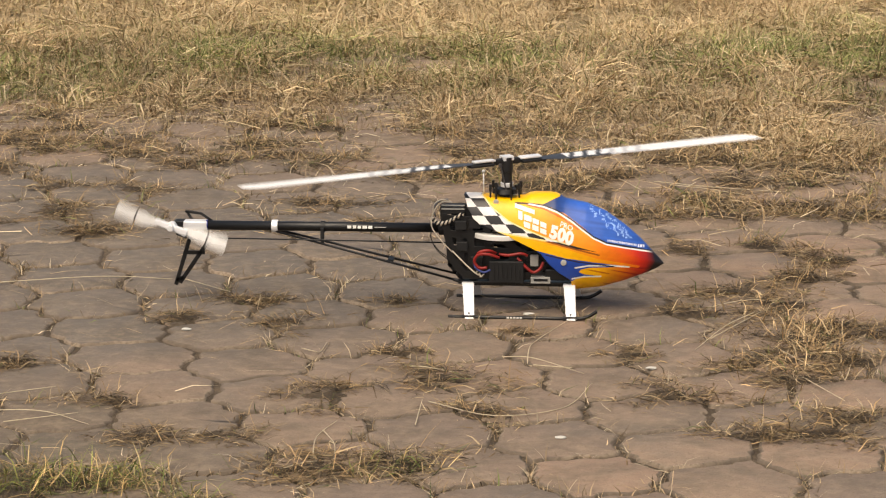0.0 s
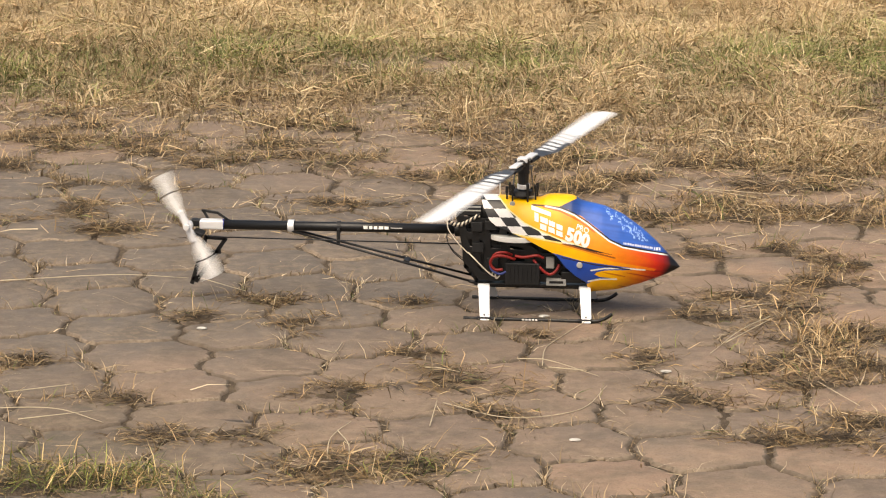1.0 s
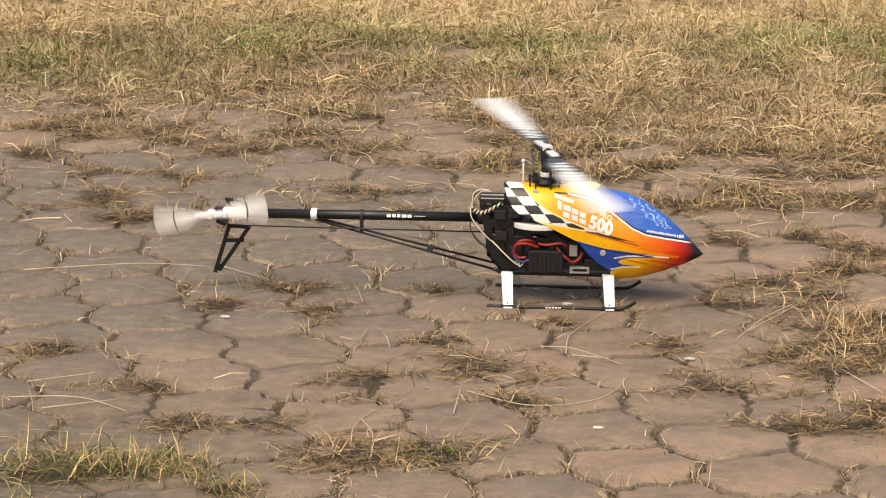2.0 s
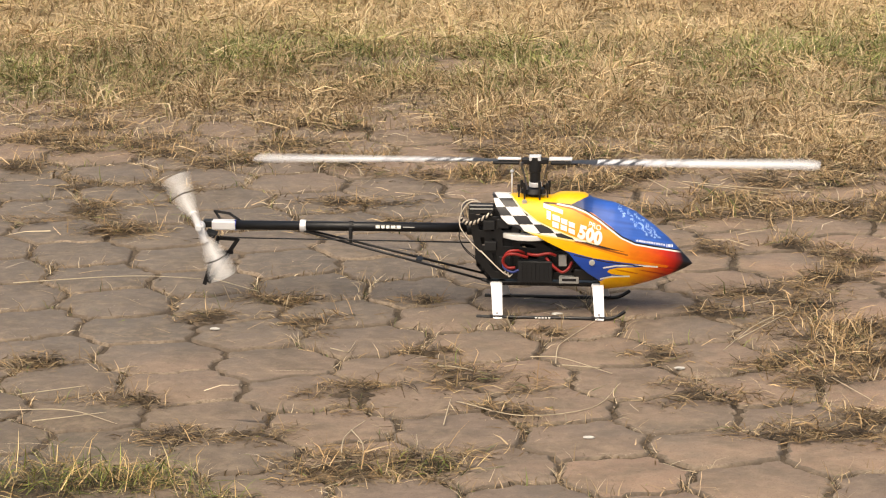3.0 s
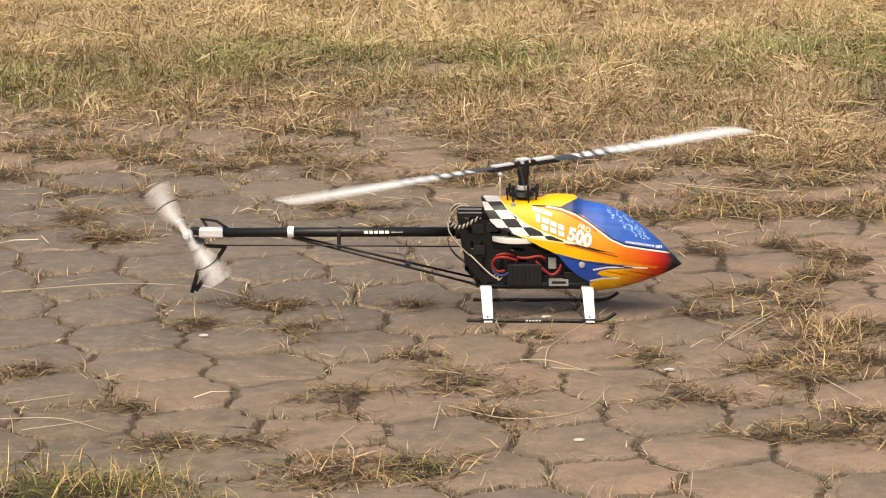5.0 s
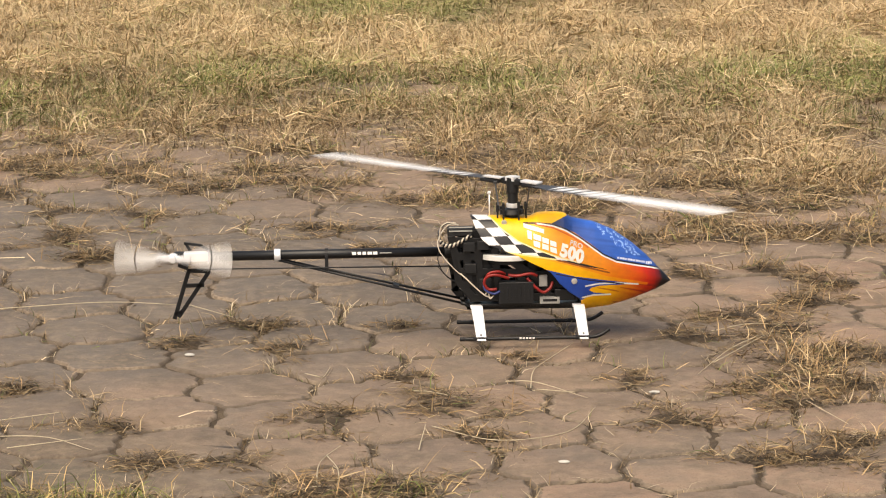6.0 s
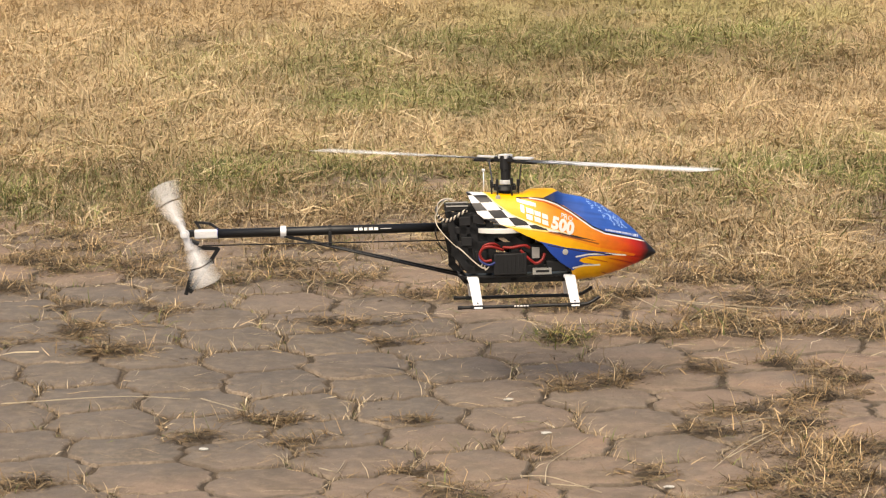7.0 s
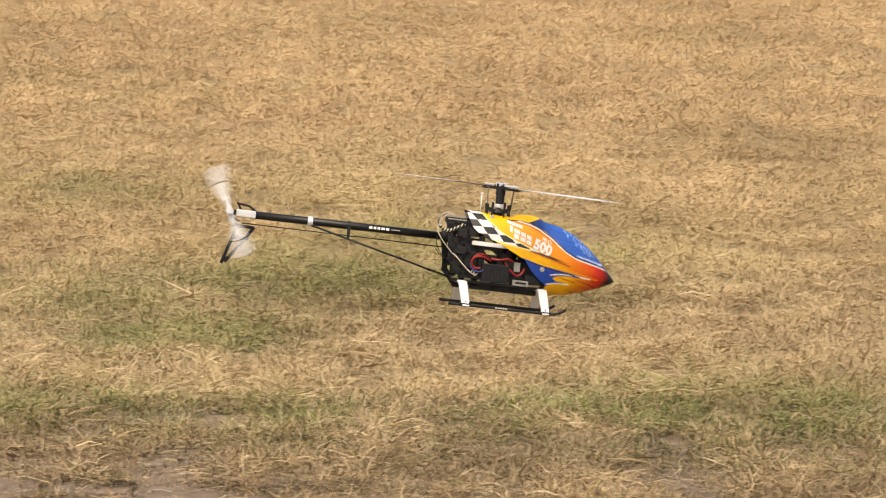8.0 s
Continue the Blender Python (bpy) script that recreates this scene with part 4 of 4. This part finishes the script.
def tail():
    boom = bmesh.new()
    rod(boom, (-0.530, 0, 0.1415), (-0.085, 0, 0.1425), 0.0083, 24)
    boom = part("tail_boom", boom, CARBON, HELICOPTER, "black carbon tail boom", True)
    bm = bmesh.new()
    cyl(bm, 0.0125, 0.030, Matrix.Translation((-0.098, 0, 0.1425)) @ pose(0, 0, 0, 0, 90), 20, bevel=0.001)
    part("boom_clamp", bm, BLACK, HELICOPTER)
    # plain bars in place of the maker's lettering
    for k, (x, w) in enumerate(((-0.268, 0.007), (-0.259, 0.006), (-0.2505, 0.006), (-0.241, 0.008), (-0.2315, 0.007), (-0.214, 0.020))):
        bm = bmesh.new()
        box(bm, (w, 0.0012, 0.0052 if k < 5 else 0.0018), Matrix.Translation((x, -0.0080, 0.1435)) @ pose(0, 0, 0, -12), 0)
        part("logo_bar", bm, DECAL if k < 5 else PAPER, boom)
    bm = bmesh.new()
    cyl(bm, 0.0112, 0.011, Matrix.Translation((-0.3990, 0, 0.1415)) @ pose(0, 0, 0, 0, 90), 20, bevel=0.001)
    box(bm, (0.009, 0.010, 0.016), Matrix.Translation((-0.399, 0, 0.1415)), 0.001)
    part("strut_clamp", bm, SILVER, boom, "bare aluminium clamp")
    for y in (-0.010, 0.010):
        bm = bmesh.new()
        rod(bm, (-0.397, y * 0.7, 0.134), (-0.078, y * 2.2, 0.0545), 0.0021, 10)
        cyl(bm, 0.0032, 0.014, Matrix.Translation((-0.08, y * 2.2, 0.055)) @ pose(0, 0, 0, 0, 104), 12)
        part("boom_support", bm, CARBON, HELICOPTER, smooth=True)
    bm = bmesh.new()
    box(bm, (0.010, 0.026, 0.006), Matrix.Translation((-0.197, 0, 0.085)) @ pose(0, 0, 0, 0, 14), 0.001)
    part("support_brace", bm, BLACK, HELICOPTER)
    bm = bmesh.new()
    rod(bm, (-0.545, -0.013, 0.122), (-0.10, -0.013, 0.1195), 0.0012, 8)
    part("control_rod", bm, CARBON, HELICOPTER, smooth=True)
    for x in (-0.315,):
        bm = bmesh.new()
        box(bm, (0.006, 0.006, 0.026), Matrix.Translation((x, -0.010, 0.128)), 0.001)
        cyl(bm, 0.0100, 0.006, Matrix.Translation((x, 0, 0.142)) @ pose(0, 0, 0, 0, 90), 18)
        part("rod_guide", bm, BLACK, HELICOPTER)
    bm = bmesh.new()
    box(bm, (0.042, 0.020, 0.0155), Matrix.Translation((-0.538, 0, 0.1420)), 0.002)
    part("tail_gearbox", bm, SILVER, HELICOPTER, "bare aluminium tail gearbox")
    bm = bmesh.new()
    cyl(bm, 0.0095, 0.003, Matrix.Translation((-0.518, 0, 0.1415)) @ pose(0, 0, 0, 0, 90), 24)
    part("gearbox_ring", bm, ANODISED, HELICOPTER)
    bm = bmesh.new()
    box(bm, (0.020, 0.018, 0.012), Matrix.Translation((-0.566, 0.008, 0.1425)), 0.002)
    box(bm, (0.018, 0.030, 0.006), Matrix.Translation((-0.560, -0.008, 0.128)) @ pose(0, 0, 0, 0, 20), 0.001)
    part("gearbox_case", bm, BLACK, HELICOPTER)
    bm = bmesh.new()
    rod(bm, (-0.5755, 0.012, 0.1445), (-0.5755, -0.040, 0.1445), 0.0028, 12)
    part("tail_shaft", bm, STEEL, HELICOPTER, smooth=True)
    fin = bar_frame([((325, 420), (298, 503)), ((360, 424), (306, 500)), ((320, 447), (349, 447)), ((300, 496), (309, 493)), ((326, 421), (358, 423))], 0.012, 0.0022, 0.0072)
    part("tail_fin", fin, CARBON, HELICOPTER, "open black carbon tail fin")
    fin = bar_frame([((319, 373), (346, 377)), ((346, 377), (367, 391)), ((321, 374), (331, 391)), ((331, 391), (365, 392))], 0.014, 0.002, 0.0048)
    part("upper_fin", fin, CARBON, HELICOPTER)


tail()


def landing_gear():
    for sgn in (-1, 1):
        y = sgn * 0.0745
        bm = bmesh.new()
        path = curve_points([(-0.085, y, 0.0035), (-0.03, y, 0.0035), (0.06, y, 0.0035), (0.128, y, 0.0035), (0.148, y, 0.007), (0.164, y, 0.0170)], 8)
        tube(bm, path, 0.0032, 12)
        skid = part("skid", bm, CARBON, HELICOPTER, "black carbon skid tube", True)
        for x in (-0.087,):
            bm = bmesh.new()
            cyl(bm, 0.0036, 0.008, Matrix.Translation((x, y, 0.0036)) @ pose(0, 0, 0, 0, 90), 14, bevel=0.001)
            part("end_cap", bm, BLACK, skid)
        for x in (-0.056, 0.118):
            bm = bmesh.new()
            box(bm, (0.025, 0.0085, 0.0070), Matrix.Translation((x, y, 0.0036)), 0.0015)
            part("skid_clamp", bm, BLACK, skid)
        for k in range(5 if sgn < 0 else 0):
            bm = bmesh.new()
            box(bm, (0.0038, 0.0008, 0.0026), Matrix.Translation((0.012 + 0.0056 * k, y - 0.0033, 0.0042)), 0)
            part("logo_bar", bm, DECAL, skid)
    for x, name in ((-0.060, "rear"), (0.1145, "front")):
        strut = part("landing_strut", box(bmesh.new(), (0.020, 0.070, 0.006), Matrix.Translation((x - 0.001, 0, 0.0505)), 0.002), WHITE, HELICOPTER, "white plastic landing strut")
        for sgn in (-1, 1):
            bm = bmesh.new()
            # a tapered, slightly splayed leg
            rows = [(0.053, 0.030, 0.0098, 0.0035), (0.040, 0.044, 0.0094, 0.0035), (0.020, 0.062, 0.0088, 0.003), (0.0012, 0.0785, 0.0084, 0.0030)]
            rings = []
            for z, yy, hw, th in rows:
                xx = x + 0.006 * (0.053 - z) / 0.05
                rings.append([bm.verts.new((xx + a * hw, sgn * yy + b * th, z)) for a, b in ((-1, -1), (1, -1), (1, 1), (-1, 1))])
            for a, b in zip(rings, rings[1:]):
                for k in range(4):
                    bm.faces.new((a[k], a[(k + 1) % 4], b[(k + 1) % 4], b[k]))
            bm.faces.new(rings[0]), bm.faces.new(rings[-1][::-1])
            bmesh.ops.recalc_face_normals(bm, faces=bm.faces)
            bmesh.ops.bevel(bm, geom=list(bm.edges), offset=0.0012, segments=2, affect="EDGES")
            leg = part("leg", bm, WHITE, strut)
            bm = bmesh.new()
            cyl(bm, 0.0016, 0.002, Matrix.Translation((x + 0.005, sgn * 0.0772, 0.011)) @ pose(0, 0, 0, 90), 10)
            part("screw", bm, STEEL, strut)


landing_gear()


def airfoil(half, chord, thick, n=14):
    """A closed section across the chord, blunt in front and sharp behind."""
    s = (1 - np.cos(np.linspace(0, np.pi, n))) / 2
    t = thick * 2.4 * (np.sqrt(s) * 0.6 - 0.25 * s - 0.35 * s * s)
    xs = chord * (s - 0.3)
    return np.r_[np.c_[xs, t / 2], np.c_[xs[::-1][1:-1], -t[::-1][1:-1] / 2]]


def main_rotor():
    """Hub, grips and two blades; the rotor's own space, turning about z."""
    hub = bmesh.new()
    cyl(hub, 0.0105, 0.026, Matrix.Translation((0, 0, -0.006)), 20, bevel=0.001)
    box(hub, (0.046, 0.013, 0.010), Matrix.Translation((0, 0, 0.0)), 0.002)
    cyl(hub, 0.0060, 0.008, Matrix.Translation((0, 0, 0.005)), 16, bevel=0.001)
    hub_ob = ob_of("main_rotor", hub, BLACK)
    hub_ob.parent = HELICOPTER
    tagged(hub_ob, "black rotor head with two white blades")
    bm = bmesh.new()
    box(bm, (0.020, 0.018, 0.008), Matrix.Translation((0, 0, 0.0055)), 0.001)
    part("rotor_yoke", bm, SILVER, hub_ob)
    for sgn in (1, -1):
        turn = pose(0, 0, 0, 0, 0, 0 if sgn > 0 else 180)
        bm = bmesh.new()
        box(bm, (0.040, 0.014, 0.0042), turn @ pose(0.044, 0, 0.0035, 4), 0.0015)
        part("blade_grip", bm, SILVER, hub_ob, "bright metal blade grip")
        bm = bmesh.new()
        box(bm, (0.046, 0.017, 0.0055), turn @ pose(0.050, 0, -0.003), 0.002)
        part("grip_arm", bm, BLACK, hub_ob)
        bm = bmesh.new()
        rod(bm, turn @ Vector((0.022, 0.020, -0.002)), turn @ Vector((0.012, 0.022, -0.046)), 0.0014, 8)
        cyl(bm, 0.003, 0.005, Matrix.Translation(turn @ Vector((0.022, 0.020, -0.002))), 10)
        part("pitch_link", bm, STEEL, hub_ob)
        # blade: painted carbon, swept at the tip
        r = np.linspace(0.062, 0.487, 220)
        sec = airfoil(0.5, 1.0, 0.11, 16)
        chord = np.interp(r, [0.062, 0.085, 0.11, 0.46, 0.476, 0.487], [0.022, 0.030, 0.042, 0.042, 0.036, 0.020])
        sweep = np.interp(r, [0.062, 0.455, 0.487], [0.0, 0.0, 0.008])
        R = np.repeat(r[:, None], len(sec), 1)
        C = chord[:, None] * sec[None, :, 0] + sweep[:, None]
        Z = chord[:, None] * sec[None, :, 1] - 0.035 * C
        co = np.stack([R, -C if sgn > 0 else -C, Z], -1)
        k = (C - sweep[:, None]) / chord[:, None]
        white = (R > 0.262) | ((R > 0.108) & (((R + 0.55 * C) / 0.026 % 1) < 0.62) & (np.abs(k - 0.16) < 0.30))
        grey = (R > 0.19) & (R < 0.262)
        col = np.where(white[..., None], [0.86, 0.85, 0.84], np.where(grey[..., None], [0.52, 0.52, 0.53], [0.035, 0.035, 0.038]))
        nr, ns = R.shape
        idx = np.arange(nr * ns).reshape(nr, ns)
        nxt = np.roll(idx, -1, 1)
        f = np.stack([idx[:-1], nxt[:-1], nxt[1:], idx[1:]], -1).reshape(-1, 4)
        pts = co.reshape(-1, 3)
        if sgn < 0:
            pts = pts * [-1, -1, 1]
        me = grid_mesh("blade", pts, f, PAINTED, col.reshape(-1, 3))
        blade = new("blade", me)
        blade.parent = hub_ob
        tagged(blade, "white rotor blade with dark carbon root")
    return hub_ob


MAIN_ROTOR = main_rotor()
MAIN_ROTOR.matrix_basis = pose(*MAIN_HUB)


def mast():
    bm = bmesh.new()
    rod(bm, (0.005, 0, 0.125), (0.005, 0, 0.252), 0.0042, 16)
    part("mast", bm, STEEL, HELICOPTER, smooth=True)
    bm = bmesh.new()
    cyl(bm, 0.009, 0.022, Matrix.Translation((0.005, 0, 0.232)), 18, bevel=0.001)
    part("phase_collar", bm, BLACK, HELICOPTER)
    bm = bmesh.new()
    cyl(bm, 0.011, 0.008, Matrix.Translation((0.005, 0, 0.221)), 20, bevel=0.001)
    part("collar_ring", bm, SILVER, HELICOPTER)
    bm = bmesh.new()
    cyl(bm, 0.021, 0.008, Matrix.Translation((0.003, 0, 0.2105)), 28, 0.017, bevel=0.001)
    cyl(bm, 0.012, 0.014, Matrix.Translation((0.003, 0, 0.206)), 20)
    for k in range(4):
        a = math.pi * (0.25 + k / 2)
        cyl(bm, 0.0035, 0.008, Matrix.Translation((0.003 + 0.024 * math.cos(a), 0.024 * math.sin(a), 0.2125)), 10)
    part("swashplate", bm, BLACK, HELICOPTER)
    for x, y, top in ((-0.022, -0.016, 0.222), (0.027, -0.012, 0.224), (0.028, 0.016, 0.222), (-0.020, 0.018, 0.222), (-0.012, -0.020, 0.226), (0.014, -0.020, 0.228)):
        bm = bmesh.new()
        rod(bm, (x, y, 0.165), (x, y, top), 0.0016, 8)
        box(bm, (0.005, 0.004, 0.012), Matrix.Translation((x, y, top - 0.004)), 0.001)
        part("link_rod", bm, BLACK, HELICOPTER)
    bm = bmesh.new()
    rod(bm, side(856, 346, 0.0), side(856, 306, 0.0), 0.0013, 8)
    part("guide_pin", bm, SILVER, HELICOPTER, smooth=True)
    bm = bmesh.new()
    bmesh.ops.create_uvsphere(bm, u_segments=14, v_segments=10, radius=0.0032, matrix=Matrix.Translation(side(856, 303, 0.0)))
    part("pin_cap", bm, WHITE, HELICOPTER, smooth=True)


mast()


PADDLES = []


def tail_rotor():
    """Hub, grips and two paddles turning about y."""
    bm = bmesh.new()
    cyl(bm, 0.0085, 0.012, pose(0, 0.006, 0, 90), 24, bevel=0.001)
    cyl(bm, 0.0055, 0.020, pose(0, -0.003, 0, 90), 16, bevel=0.001)
    hub = ob_of("tail_rotor", bm, SILVER)
    hub.parent = HELICOPTER
    tagged(hub, "silver tail rotor hub with two white paddles")
    for sgn in (1, -1):
        turn = pose(0, 0, 0, 0, 0 if sgn > 0 else 180, 0)
        bm = bmesh.new()
        box(bm, (0.026, 0.009, 0.011), turn @ pose(0.017, 0, 0), 0.002)
        PADDLES.append(part("paddle_grip", bm, WHITE, hub))
        r = np.linspace(0.024, 0.1005, 60)
        sec = airfoil(0.5, 1.0, 0.12, 12)
        chord = np.interp(r, [0.024, 0.034, 0.048, 0.096, 0.1005], [0.011, 0.016, 0.0225, 0.0235, 0.018])
        R = np.repeat(r[:, None], len(sec), 1)
        C = chord[:, None] * sec[None, :, 0]
        Y = chord[:, None] * sec[None, :, 1] + 0.10 * C
        co = np.stack([R * sgn, Y, C * sgn], -1)
        dark = (R > 0.0640) & (R < 0.0660)
        col = np.where(dark[..., None], [0.03, 0.03, 0.032], [0.88, 0.87, 0.86])
        nr, ns = R.shape
        idx = np.arange(nr * ns).reshape(nr, ns)
        nxt = np.roll(idx, -1, 1)
        f = np.stack([idx[:-1], nxt[:-1], nxt[1:], idx[1:]], -1).reshape(-1, 4)
        paddle = new("paddle", grid_mesh("paddle", co.reshape(-1, 3), f, PAINTED, col.reshape(-1, 3)))
        paddle.parent = hub
        PADDLES.append(paddle)
    return hub


TAIL_ROTOR = tail_rotor()
TAIL_ROTOR.matrix_basis = pose(*TAIL_HUB)


# ---- pavement, piece by piece ----
def pavement():
    bed = bmesh.new()
    box(bed, (6.26, 9.6, 0.02), Matrix.Translation((-0.06, -2.4, -0.0148)))
    bed_ob = tagged(ob_of("pavement", bed, SOIL), "old interlocking concrete pavers with weedy joints", "pavement", kind="structure")
    rest = bmesh.new()
    for c in CELLS:
        if -1.15 < c.x < 1.25 and -1.2 < c.y < 2.0:
            bm = bmesh.new()
            paver(bm, c)
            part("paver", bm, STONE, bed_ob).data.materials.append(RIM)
        else:
            paver(rest, c, 4)
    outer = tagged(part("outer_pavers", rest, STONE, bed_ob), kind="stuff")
    outer.data.materials.append(RIM)


pavement()


# ---- what moves ----
def spin(keys, rate, most=88):
    """Angles frame by frame: through each (second, angle), about `rate` degrees a frame, half turns being alike."""
    out = [(keys[0][0], keys[0][1])]
    for (t0, a0), (t1, a1) in zip(keys, keys[1:]):
        steps = round((t1 - t0) * FPS)
        want = rate(0.5 * (t0 + t1)) * steps
        a0 = out[-1][1]
        turn = (a1 - a0) + 180 * round((want - (a1 - a0)) / 180)
        turn -= 180 * math.copysign(abs(turn) > most * steps, turn)
        out += [(t0 + (t1 - t0) * k / steps, a0 + turn * k / steps) for k in range(1, steps + 1)]
    return out


MAIN_ANGLES = [(0.0, 31), (0.5, 70), (1.0, 78), (1.5, 72), (3.0, 1), (3.5, -23), (4.0, 39), (4.5, -6), (6.0, -47), (6.5, 30), (7.0, -46), (7.5, -38), (8.0, -70)]
TAIL_ANGLES = [(0.0, 159), (0.5, 68), (1.0, 114), (1.5, 42), (3.0, 112), (3.5, 138), (4.0, 186), (4.5, 182), (6.0, 175), (6.5, 120), (7.0, 110), (7.5, 165), (8.0, 112)]
FLIGHT = [
    (0.0, 0.120, 0.0305, 0.0, 0.0, -0.70, -5.9), (4.7, 0.120, 0.0305, 0.0, 0.0, -0.70, -5.6), (5.3, 0.122, 0.010, 0.004, -0.4, -0.55, -2.4),
    (5.8, 0.124, -0.010, 0.009, -0.84, -0.50, 0.73), (6.0, 0.125, -0.006, 0.012, -2.90, -0.63, 1.83),
    (6.5, 0.097, 0.095, 0.019, -4.30, -1.09, 2.19), (7.0, 0.096, 0.354, 0.150, -5.50, -1.02, 3.0), (7.2, 0.077, 0.580, 0.219, -0.28, 0.52, 4.04),
    (7.4, 0.048, 0.804, 0.285, 2.25, 11.46, 4.1), (7.5, 0.067, 0.937, 0.317, 3.4, 13.6, 4.2), (7.6, 0.113, 1.063, 0.339, 2.4, 13.7, 4.0),
    (7.8, 0.278, 1.315, 0.365, 0.67, 12.8, 4.2), (8.0, 0.548, 1.627, 0.391, -5.1, 6.34, 3.7)]


def motions():
    walk(HELICOPTER, [(t, pose(*row)) for t, *row in FLIGHT])
    walk(MAIN_ROTOR, [(t, pose(*MAIN_HUB, 0, 0, a)) for t, a in spin(MAIN_ANGLES, lambda t: -18 if t < 2 else -46)])
    # the paddles run ahead of their hub
    turns = spin(TAIL_ANGLES, lambda t: -90 if t < 0.5 else -135 if t < 2 else -172, 176)
    walk(TAIL_ROTOR, [(t, pose(*TAIL_HUB, 0, -a / 2, 0)) for t, a in turns])
    for blade in PADDLES:
        walk(blade, [(t, pose(0, 0, 0, 0, -a / 2, 0)) for t, a in turns])


motions()
